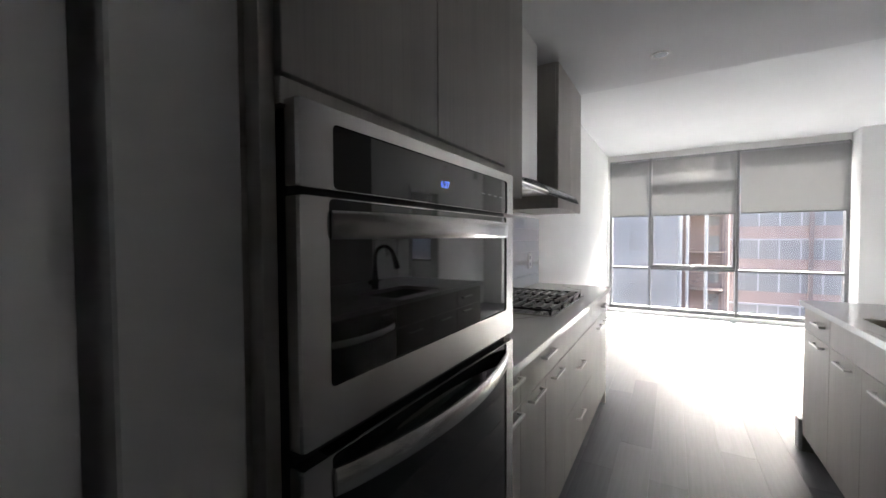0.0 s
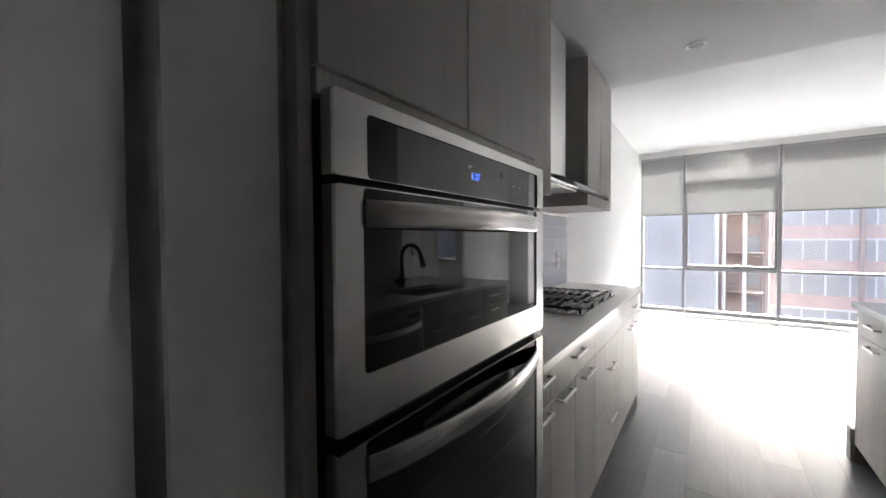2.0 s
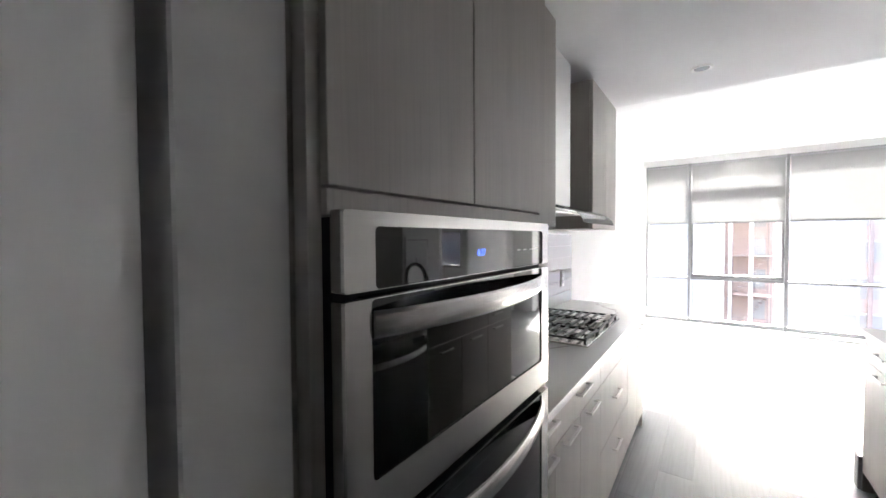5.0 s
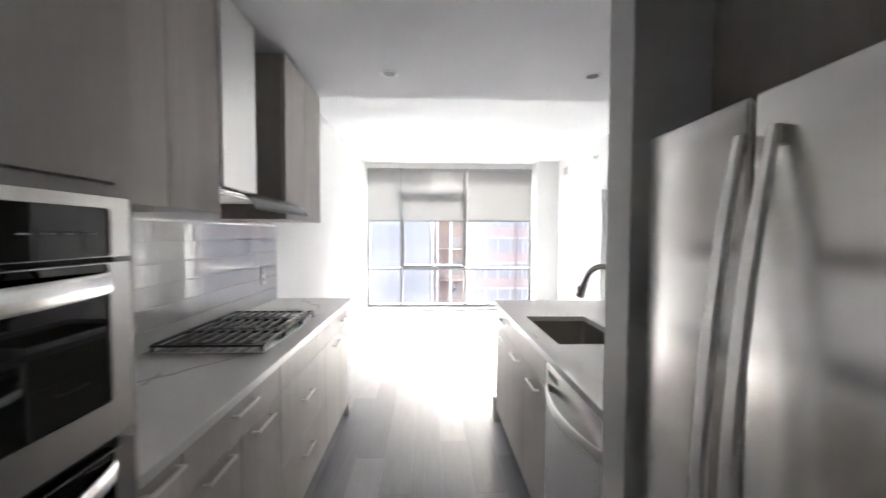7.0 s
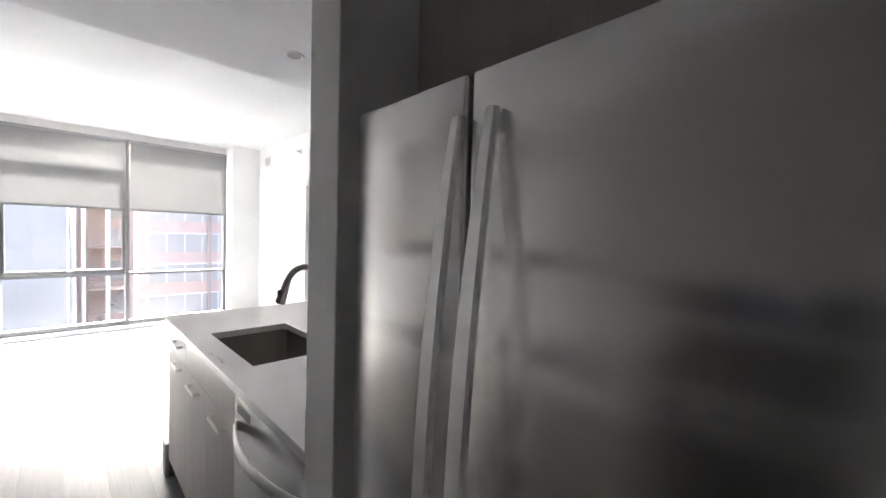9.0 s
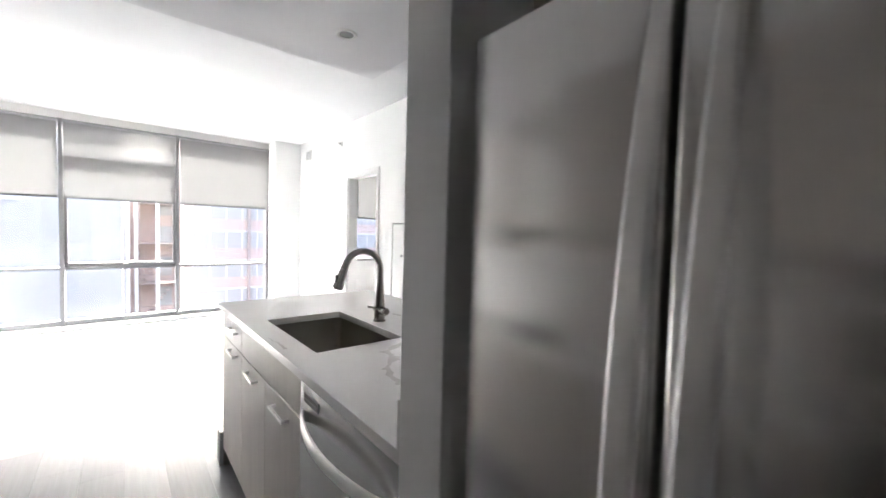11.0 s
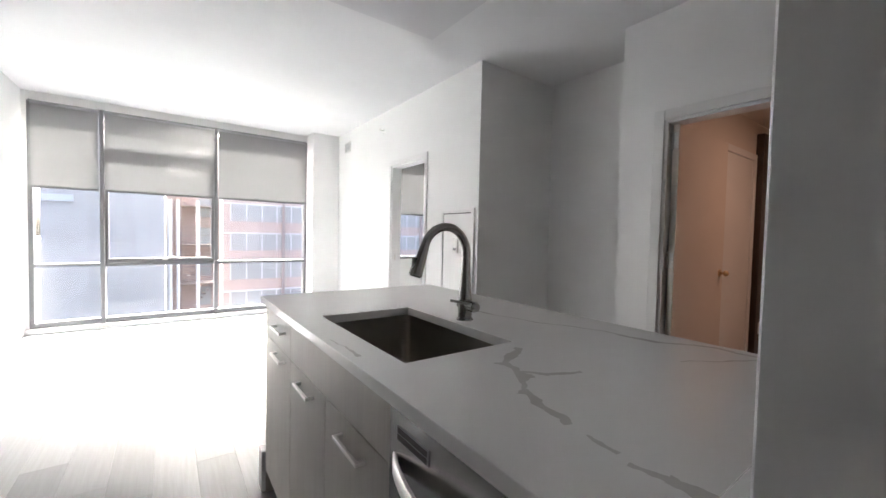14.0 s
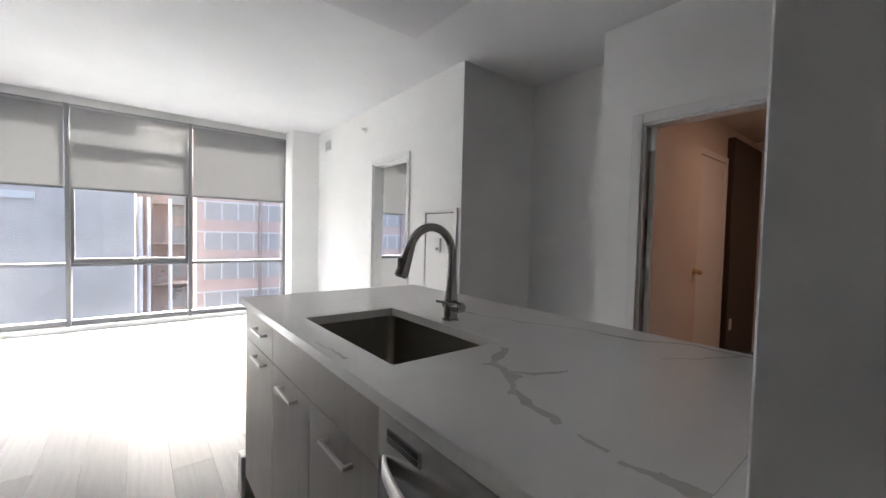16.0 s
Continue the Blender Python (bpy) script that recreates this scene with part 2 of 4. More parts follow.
def strip(bm, pts, half, thick, taper=0.0):
    """A bent flat bar with eased edges: pts run along it, half is the half-width vector, thick the offset of its back; taper narrows its ends."""
    h, tk = Vector(half), Vector(thick)
    prof = ((-1, 0.3), (-0.72, 0.0), (0.72, 0.0), (1, 0.3), (1, 0.75), (0.8, 1.0), (-0.8, 1.0), (-1, 0.75))
    rings = []
    for i, p in enumerate(pts):
        w = 1 - taper * abs(2 * i / (len(pts) - 1) - 1) ** 3
        rings.append([bm.verts.new(Vector(p) + h * (u * w) + tk * v) for u, v in prof])
    for a, b in zip(rings, rings[1:]):
        for k in range(8):
            bm.faces.new((a[k], a[(k + 1) % 8], b[(k + 1) % 8], b[k]))
    bm.faces.new(list(reversed(rings[0])))
    bm.faces.new(rings[-1])
    bmesh.ops.recalc_face_normals(bm, faces=bm.faces)
    return bm


def mesh_of(name, bm, mat, smooth=False):
    me = bpy.data.meshes.new(name)
    bm.to_mesh(me)
    bm.free()
    me.materials.append(mat)
    if smooth:
        for p in me.polygons:
            p.use_smooth = True
        me.set_sharp_from_angle(angle=radians(35))
    return me


def thing(name, at, label, category, group="", kind=""):
    ob = new(name)
    ob.empty_display_size = 0.1
    ob.location = at
    BASE[ob.name] = Vector(at)
    return tagged(ob, label, category, group, kind)


def part(name, bm, mat, parent, label="", smooth=False):
    ob = new(name, mesh_of(name, bm, mat, smooth))
    ob.parent = parent
    if parent.name in BASE:
        ob.matrix_parent_inverse = Matrix.Translation(-BASE[parent.name])
    return tagged(ob, label)


def solid(name, bm, mat, label, category, kind="", group="", smooth=False):
    return tagged(new(name, mesh_of(name, bm, mat, smooth)), label, category, group, kind)


def structure(name, bm, mat, label, category):
    return solid(name, bm, mat, label, category, "structure")


def text_part(name, words, size, m, mat, parent):
    cu = bpy.data.curves.new(name, "FONT")
    cu.body, cu.size, cu.align_x, cu.align_y, cu.extrude = words, size, "CENTER", "CENTER", 0.0003
    tmp = bpy.data.objects.new(name, cu)
    scene.collection.objects.link(tmp)
    me = bpy.data.meshes.new_from_object(tmp.evaluated_get(bpy.context.evaluated_depsgraph_get()))
    bpy.data.objects.remove(tmp)
    me.transform(m)
    me.materials.clear()
    me.materials.append(mat)
    ob = new(name, me)
    ob.parent = parent
    if parent.name in BASE:
        ob.matrix_parent_inverse = Matrix.Translation(-BASE[parent.name])
    return ob


# ---- plan ----
XW, XE, XE2, XN = -1.335, 2.135, 2.60, 3.075       # west wall, east wall, hall wall, niche back
YN, YS = 8.50, -0.4                              # window wall, unseen light-bouncing wall behind
ZC, ZS = 2.70, 2.453                             # ceiling, dropped kitchen ceiling
YSOF, XSOF = 4.415, 1.345
CT = 0.915                                       # counter height

# ---- structure ----
floor = structure("floor", boxes(((-1.6, -1.1, -0.12), (5.6, 8.75, -0.012))), SUBFLOOR, "grey wood-look plank floor through kitchen and living room", "floor")
structure("ceiling", boxes(((-1.6, -1.1, ZC), (2.25, 8.75, ZC + 0.15)), ((2.25, 3.6, ZC), (3.3, 5.0, ZC + 0.15))), CEIL, "plain white painted living room ceiling", "ceiling")
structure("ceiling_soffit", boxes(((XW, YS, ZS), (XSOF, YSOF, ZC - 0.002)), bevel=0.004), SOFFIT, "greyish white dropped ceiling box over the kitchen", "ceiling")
structure("wall_west", boxes(((XW - 0.2, YS - 0.2, 0), (XW, YN + 0.25, ZC))), WALL, "white painted long side wall", "wall")
# Unseen wall, set close so it bounces window light into the kitchen.
structure("wall_south_unseen", boxes(((XW, YS - 0.2, 0), (XE2 + 0.1, YS, ZC))), WALL, "unseen white wall bouncing light at the kitchen's back", "wall")
structure("wall_north", boxes(((XW, YN - 0.02, 2.60), (1.74, YN + 0.2, ZC)), ((XW, YN - 0.02, 0), (-1.295, YN + 0.2, 2.60))), WALL, "white header strip above the window wall", "wall")
structure("pillar", boxes(((1.735, 8.17, 0), (XE, YN + 0.2, ZC)), bevel=0.004), WALL, "square white painted corner column", "pillar")
# east wall with the bedroom opening
BD0, BD1, BDT = 5.69, 6.42, 2.015
structure("wall_east", boxes(((XE, 4.84, 0), (XE + 0.12, BD0, ZC)), ((XE, BD1, 0), (XE + 0.12, YN + 0.2, ZC)), ((XE, BD0, BDT), (XE + 0.12, BD1, ZC))), WALL, "white painted side wall of the living room", "wall")
structure("wall_niche_north", boxes(((XE + 0.12, 4.84, 0), (XN + 0.12, 4.96, ZC))), WALL, "white painted side of the wall recess", "wall")
structure("wall_niche_back", boxes(((XN, 3.845, 0), (XN + 0.12, 4.84, ZC))), WALL, "white painted back of the wall recess", "wall")
structure("wall_niche_south", boxes(((XE2 + 0.12, 3.725, 0), (XN + 0.12, 3.845, ZC))), WALL, "white painted end of the wall recess", "wall")
HD0, HD1, HDT = 2.70, 3.547, 1.988
structure("wall_hall", boxes(((XE2, HD1, 0), (XE2 + 0.12, 3.845, ZC)), ((XE2, YS, 0), (XE2 + 0.12, HD0, ZC)), ((XE2, HD0, HDT), (XE2 + 0.12, HD1, ZC))), WALL, "white painted wall with a door to the hall", "wall")
structure("ceiling_back", boxes(((XSOF, YS, ZC), (XE2, 3.6, ZC + 0.15))), CEIL, "white painted ceiling beside the kitchen", "ceiling")

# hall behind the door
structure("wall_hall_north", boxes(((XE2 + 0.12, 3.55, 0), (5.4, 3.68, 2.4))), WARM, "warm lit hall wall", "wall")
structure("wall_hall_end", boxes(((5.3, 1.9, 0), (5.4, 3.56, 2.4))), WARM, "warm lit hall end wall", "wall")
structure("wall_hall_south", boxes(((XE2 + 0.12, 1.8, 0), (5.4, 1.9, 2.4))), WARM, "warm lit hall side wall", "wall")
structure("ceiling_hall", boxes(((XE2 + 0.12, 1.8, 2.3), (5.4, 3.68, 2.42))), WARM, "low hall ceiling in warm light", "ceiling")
hl = thing("hall_ceiling_light", (3.6, 2.5, 2.3), "round hall ceiling light giving warm light", "ceiling light")
part("base_plate", cyl(bmesh.new(), (3.6, 2.5, 2.27), (3.6, 2.5, 2.299), 0.15, n=32), PLASTIC, hl)
lamp = new("hall_lamp", bpy.data.lights.new("hall_lamp", "AREA"))
lamp.data.shape, lamp.data.size, lamp.data.energy, lamp.data.color = "DISK", 0.24, 0.30, (1.0, 0.58, 0.40)
lamp.matrix_world = look((3.6, 2.5, 2.262), (3.6, 2.5, 0))

# bedroom behind the living room's side door
structure("wall_bedroom", boxes(((XE + 0.12, 4.97, 0), (5.5, 5.07, ZC)), ((5.4, 5.07, 0), (5.5, YN + 0.2, ZC)), ((XE + 0.12, YN, 0), (2.75, YN + 0.2, ZC)), ((4.9, YN, 0), (5.4, YN + 0.2, ZC)),
                                ((2.75, YN, 0), (4.9, YN + 0.2, 0.76)), ((2.75, YN, 2.6), (4.9, YN + 0.2, ZC))), WALL, "white painted bedroom walls", "wall")
structure("ceiling_bedroom", boxes(((2.25, 5.0, ZC), (5.5, 8.75, ZC + 0.15))), CEIL, "plain white bedroom ceiling", "ceiling")


# ---- windows ----
def frame_bars(parent, x0, x1, z0, z1, w, y0, y1, name="window_frame"):
    part(name, boxes(((x0, y0, z0), (x0 + w, y1, z1)), ((x1 - w, y0, z0), (x1, y1, z1)), ((x0 + w, y0 + 0.002, z0), (x1 - w, y1 - 0.002, z0 + w)), ((x0 + w, y0 + 0.002, z1 - w), (x1 - w, y1 - 0.002, z1)), bevel=0.002), ALU, parent)


win = thing("window_1", (0.2, YN + 0.05, 0), "floor to ceiling aluminium window wall with three bays", "window", kind="structure")
MX = (-1.295, -0.668, 0.505, 1.735)
for x in MX[1:3]:
    part("mullion", boxes(((x - 0.021, YN - 0.075, 0.0545), (x + 0.021, YN + 0.09, 2.60)), bevel=0.003), ALU, win)
for x0 in (-1.295, 1.695):
    part("jamb", boxes(((x0, YN - 0.02, 0.0545), (x0 + 0.04, YN + 0.09, 2.60)), bevel=0.003), ALU, win)
for i in range(3):
    a, b = MX[i] + 0.022, MX[i + 1] - 0.022
    if i == 0:
        a = -1.254
    if i == 2:
        b = 1.694
    part("bottom_rail", boxes(((a, YN - 0.03, 0.056), (b, YN + 0.08, 0.115)), bevel=0.003), ALU, win)
    part("transom", boxes(((a, YN - 0.03, 0.745), (b, YN + 0.08, 0.785)), bevel=0.003), ALU, win)
    part("head_rail", boxes(((a, YN - 0.03, 2.555), (b, YN + 0.08, 2.60)), bevel=0.003), ALU, win)
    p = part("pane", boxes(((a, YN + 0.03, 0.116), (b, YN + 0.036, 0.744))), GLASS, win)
    p.visible_shadow = False
    top = 2.14 if i == 1 else 2.554
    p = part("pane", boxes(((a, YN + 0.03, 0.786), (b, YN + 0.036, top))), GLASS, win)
    p.visible_shadow = False
    if i == 1:
        part("transom", boxes(((a, YN - 0.03, 2.145), (b, YN + 0.08, 2.215)), bevel=0.003), ALU, win)
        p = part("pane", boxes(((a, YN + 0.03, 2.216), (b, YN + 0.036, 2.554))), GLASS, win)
        p.visible_shadow = False
        sash = part("sash", boxes(((a, YN - 0.028, 0.787), (a + 0.03, YN + 0.028, 2.144)), ((b - 0.03, YN - 0.028, 0.787), (b, YN + 0.028, 2.144)), ((a + 0.03, YN - 0.026, 0.787), (b - 0.03, YN + 0.026, 0.835)), ((a + 0.03, YN - 0.026, 2.095), (b - 0.03, YN + 0.026, 2.144)), bevel=0.002), ALU, win, "opening sash of the middle bay")
        lt = boxes(((-0.09, YN - 0.05, 0.81), (-0.03, YN - 0.027, 0.836)), bevel=0.002)
        cyl(lt, (-0.06, YN - 0.045, 0.835), (0.05, YN - 0.045, 0.858), 0.008)
        part("latch", lt, NICKEL, sash, "small metal sash latch")
structure("window_curb", boxes(((-1.33, YN - 0.1, 0), (1.734, YN + 0.09, 0.054)), bevel=0.003), TRIM, "low white curb under the window wall", "sill")
w2 = thing("window_2", (3.8, YN + 0.05, 0.76), "aluminium bedroom window seen through the open door", "window", kind="structure")
frame_bars(w2, 2.75, 4.9, 0.76, 2.6, 0.05, YN + 0.01, YN + 0.1)
part("mullion", boxes(((3.30, YN + 0.012, 0.812), (3.34, YN + 0.098, 2.548)), bevel=0.002), ALU, w2)
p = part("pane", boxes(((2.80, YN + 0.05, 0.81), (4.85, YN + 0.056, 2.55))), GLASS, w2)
p.visible_shadow = False


def roller_shade(x0, x1, y, zb, zt):
    s = thing("roller_shade", ((x0 + x1) / 2, y, zb), "half-lowered translucent grey roller shade in front of the window", "roller shade", "roller shades")
    part("cloth", boxes(((x0 + 0.012, y, zb + 0.02), (x1 - 0.012, y + 0.0012, zt - 0.012))), SHADE, s)
    # Roller coloured grey to stand for the shadow line under the window head.
    part("roller", cyl(bmesh.new(), (x0 + 0.006, y + 0.02, zt - 0.03), (x1 - 0.006, y + 0.02, zt - 0.03), 0.026, n=24), GREY, s, smooth=True)
    part("bottom_bar", boxes(((x0 + 0.01, y - 0.006, zb), (x1 - 0.01, y + 0.008, zb + 0.026)), bevel=0.003), ALU, s)
    for x in (x0 + 0.001, x1 - 0.005):
        part("bracket", boxes(((x, y - 0.012, zt - 0.065), (x + 0.004, y + 0.055, zt)), bevel=0.001), ALU, s)


for a, b in ((-1.265, -0.683), (-0.653, 0.490), (0.520, 1.696)):
    roller_shade(a, b, YN - 0.088, 1.635, 2.60)
roller_shade(2.76, 4.88, YN - 0.10, 1.56, 2.59)


# ---- doors, casings, boards ----
def casing(name, label, x, y0, y1, zt, w=0.065, face=-1):
    c = thing(name, (x, (y0 + y1) / 2, 0), label, "door frame", kind="structure")
    x0, x1 = x - 0.016, x - 0.0005
    part("side_casing", boxes(((x0, y0 - w, 0), (x1, y0, zt + w)), bevel=0.003), TRIM, c)
    part("side_casing", boxes(((x0, y1, 0), (x1, y1 + w, zt + w)), bevel=0.003), TRIM, c)
    part("head_casing", boxes(((x0, y0 + 0.001, zt), (x1, y1 - 0.001, zt + w)), bevel=0.003), TRIM, c)
    part("jamb", boxes(((x, y0 + 0.0005, 0), (x + 0.12, y0 + 0.018, zt - 0.001))), TRIM, c)
    part("jamb", boxes(((x, y1 - 0.018, 0), (x + 0.12, y1 - 0.0005, zt - 0.001))), TRIM, c)
    part("head_jamb", boxes(((x, y0 + 0.019, zt - 0.018), (x + 0.12, y1 - 0.019, zt - 0.0008))), TRIM, c)
    return c


casing("door_frame_1", "white painted frame of the open bedroom doorway", XE, BD0, BD1, BDT, 0.048)
casing("door_frame_2", "white painted frame of the hall doorway", XE2, HD0, HD1, HDT)


def knob(parent, x, y, z, side):
    bm = cyl(bmesh.new(), (x, y, z), (x, y + side * 0.006, z), 0.028, n=24)
    cyl(bm, (x, y + side * 0.006, z), (x, y + side * 0.03, z), 0.010, n=16)
    bmesh.ops.create_uvsphere(bm, u_segments=20, v_segments=12, radius=0.021, matrix=Matrix.Translation((x, y + side * 0.042, z)))
    part("door_knob", bm, COPPER, parent, "round copper coloured knob", smooth=True)


d = thing("door_1", (2.72, 3.52, 0), "open flush hall door in warm light with a round knob", "door", kind="structure")
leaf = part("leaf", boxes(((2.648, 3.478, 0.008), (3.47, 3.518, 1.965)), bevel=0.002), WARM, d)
knob(leaf, 3.41, 3.478, 0.97, -1)
for z in (0.25, 1.08, 1.86):
    h = boxes(((2.605, 3.5245, z - 0.05), (2.645, 3.5275, z + 0.05)), ((2.640, 3.48, z - 0.05), (2.6465, 3.522, z + 0.05)))
    cyl(h, (2.640, 3.517, z - 0.052), (2.640, 3.517, z + 0.052), 0.009, n=12)
    part("hinge", h, NICKEL, d, "grey steel butt hinge")
d2 = thing("door_2", (3.95, 3.55, 0), "closed pale closet door in the warm hall", "door", kind="structure")
part("leaf", boxes(((3.62, 3.535, 0.005), (4.24, 3.549, 1.94)), bevel=0.002), TRIM, d2)
part("head_casing", boxes(((3.56, 3.525, 1.945), (4.31, 3.549, 2.0)), bevel=0.002), TRIM, d2)
part("side_casing", boxes(((4.245, 3.525, 0), (4.31, 3.549, 1.944)), bevel=0.002), TRIM, d2)
BROWN = laminate("dark_walnut", (0.045, 0.028, 0.02))
d3 = thing("wardrobe", (4.8, 3.5, 0), "tall dark brown wooden wardrobe panel in the hall", "wardrobe")
part("body", boxes(((4.35, 3.49, 0), (5.29, 3.549, 2.2)), bevel=0.003), BROWN, d3)
part("switch_plate", boxes(((4.42, 3.484, 0.36), (4.49, 3.489, 0.47)), bevel=0.001), PLASTIC, d3)
db = thing("door_3", (2.28, 6.36, 0), "white flush bedroom door standing open", "door", kind="structure")
lf = part("leaf", boxes(((XE + 0.125, 5.722, 0.008), (XE + 0.80, 5.762, 1.975)), bevel=0.002), TRIM, db)
bm = cyl(bmesh.new(), (XE + 0.74, 5.762, 0.95), (XE + 0.74, 5.81, 0.95), 0.011, n=16)
cyl(bm, (XE + 0.75, 5.81, 0.95), (XE + 0.64, 5.81, 0.95), 0.009, n=16)
part("door_handle", bm, NICKEL, lf)
strike = boxes(((XE + 0.03, 6.388, 0.90), (XE + 0.05, 6.3915, 0.97)))
part("strike_plate", strike, NICKEL, db)

# access panel low on the east wall
ap = thing("access_panel", (XE, 5.12, 0), "white framed utility panel door set in the wall", "panel", kind="structure")
part("side_casing", boxes(((XE - 0.02, 4.875, 0), (XE - 0.0005, 4.915, 1.455)), bevel=0.002), TRIM, ap)
part("side_casing", boxes(((XE - 0.012, 5.345, 0), (XE - 0.0005, 5.365, 1.435)), bevel=0.002), TRIM, ap)
part("head_casing", boxes(((XE - 0.012, 4.917, 1.42), (XE - 0.0005, 5.344, 1.437)), bevel=0.002), TRIM, ap)
# Black sheet behind the leaf paints the shadow in the gap around it.
part("gap_shadow", boxes(((XE - 0.002, 4.916, 0.0), (XE - 0.0006, 5.3445, 1.4195))), GAP_SHADOW, ap)
part("leaf", boxes(((XE - 0.007, 4.925, 0.1), (XE - 0.0022, 5.336, 1.411)), bevel=0.001), TRIM, ap)
th = thing("thermostat", (XE - 0.006, 5.14, 1.12), "small white wall thermostat with a grey display", "thermostat")
part("body", boxes(((XE - 0.027, 5.095, 1.055), (XE - 0.0072, 5.165, 1.185)), bevel=0.004, segs=2), PLASTIC, th)
part("display", boxes(((XE - 0.0285, 5.108, 1.075), (XE - 0.0271, 5.152, 1.098))), GREY, th)
vt = thing("wall_vent", (XE - 0.001, 7.8, 2.47), "small grey air vent grille high on the wall", "vent")
part("frame", boxes(((XE - 0.012, 7.70, 2.40), (XE - 0.0005, 7.91, 2.415)), ((XE - 0.012, 7.70, 2.535), (XE - 0.0005, 7.91, 2.55)), ((XE - 0.012, 7.70, 2.4155), (XE - 0.0005, 7.715, 2.5345)), ((XE - 0.012, 7.895, 2.4155), (XE - 0.0005, 7.91, 2.5345))), PLASTIC, vt)
part("backing", boxes(((XE - 0.004, 7.7155, 2.4155), (XE - 0.0007, 7.8945, 2.5345))), GREY, vt)
for k in range(5):
    part("slat", boxes(((XE - 0.011, 7.716, 2.424 + k * 0.023), (XE - 0.005, 7.894, 2.432 + k * 0.023))), PLASTIC, vt)
sp = thing("fire_sprinkler", (XE - 0.001, 6.64, 2.47), "small white sidewall fire sprinkler", "sprinkler")
bm = cyl(bmesh.new(), (XE - 0.0005, 6.64, 2.47), (XE - 0.01, 6.64, 2.47), 0.035, n=24)
cyl(bm, (XE - 0.01, 6.64, 2.47), (XE - 0.05, 6.64, 2.47), 0.012, n=12)
part("body", bm, PLASTIC, sp)
part("deflector", boxes(((XE - 0.055, 6.615, 2.468), (XE - 0.0505, 6.665, 2.50)), bevel=0.001), PLASTIC, sp)


def board(a, b):
    return boxes((a, b), bevel=0.003)


structure("baseboard_west", board((XW + 0.0005, 4.30, 0), (XW + 0.014, YN - 0.03, 0.10)), TRIM, "white painted baseboard", "baseboard")
structure("baseboard_east", board((XE - 0.014, 6.48, 0), (XE - 0.0005, 8.16, 0.10)), TRIM, "white painted baseboard", "baseboard")
for y in (7.27, 7.66):
    o = thing("wall_outlet", (XW, y, 0.42), "white electrical outlet on the side wall", "outlet", "outlets on the side wall")
    part("plate", boxes(((XW + 0.0005, y - 0.036, 0.36), (XW + 0.006, y + 0.036, 0.475)), bevel=0.0015), PLASTIC, o)
    for z in (0.395, 0.44):
        part("socket", boxes(((XW + 0.0062, y - 0.015, z - 0.013), (XW + 0.0075, y + 0.015, z + 0.013)), bevel=0.0005), GREY, o)

# wall stubs beside the kitchen
structure("wall_stub_east", boxes(((0.303, 2.299, 0), (1.26, 2.419, ZS)), bevel=0.002), WALL, "painted wall end beside the refrigerator", "wall")
structure("wall_stub_west", boxes(((XW, 1.282, 0), (-0.78, 1.404, ZS)), bevel=0.003), WALL, "painted wall end beside the oven cabinet", "wall")
# Unseen walls, kept short so window light passes round behind the refrigerator.
structure("wall_fridge_back", boxes(((1.16, 1.331, 0), (1.26, 2.294, ZS))), WALL, "unseen painted wall behind the refrigerator", "wall")
structure("wall_fridge_side", boxes(((0.36, 1.21, 0), (1.26, 1.33, ZS))), WALL, "unseen painted wall beside the refrigerator, cut short for light", "wall")
structure("wall_pantry", boxes(((XW, YS, 0), (-0.95, 1.2, ZS)), ((XW, 1.2, 0), (-1.1, 1.281, ZS))), WALL, "painted wall holding the pantry door", "wall")
pd = thing("door_4", (-0.8, 1.265, 0), "white pantry door turned to catch window light beside the oven cabinet", "door", kind="structure")
bm = boxes(((-0.04, -0.76, 0.008), (0, 0, 2.1)), bevel=0.003)
# Leaf turned 20 degrees towards the window so that it catches more light.
bm.transform(Matrix.Translation((-0.80, 1.265, 0)) @ Matrix.Rotation(radians(20), 4, "Z"))
part("leaf", bm, WALL, pd)
structure("wall_pantry_header", boxes(((-0.949, 0.5, 2.11), (-0.80, 1.265, ZS))), WALL, "painted wall above the pantry door", "wall")


# ---- downlights ----
def downlight(x, y):
    l = thing("downlight", (x, y, ZS), "round recessed ceiling downlight with a white rim, switched off", "downlight", "kitchen ceiling downlights")
    bm = bmesh.new()
    prof = [(0.039, -0.001), (0.050, -0.008), (0.056, -0.008), (0.062, -0.0008)]
    rings = [[bm.verts.new((x + r * math.cos(k * math.pi / 16), y + r * math.sin(k * math.pi / 16), ZS + z)) for k in range(32)] for r, z in prof]
    for a, b in zip(rings, rings[1:]):
        for k in range(32):
            bm.faces.new((a[k], a[(k + 1) % 32], b[(k + 1) % 32], b[k]))
    bmesh.ops.recalc_face_normals(bm, faces=bm.faces)
    part("rim", bm, PLASTIC, l, smooth=True)
    part("lens", cyl(bmesh.new(), (x, y, ZS - 0.003), (x, y, ZS - 0.0008), 0.040, n=32), LENSGREY, l)


for x, y in ((-0.43, 3.96), (0.905, 3.94), (-0.43, 2.3)):
    downlight(x, y)


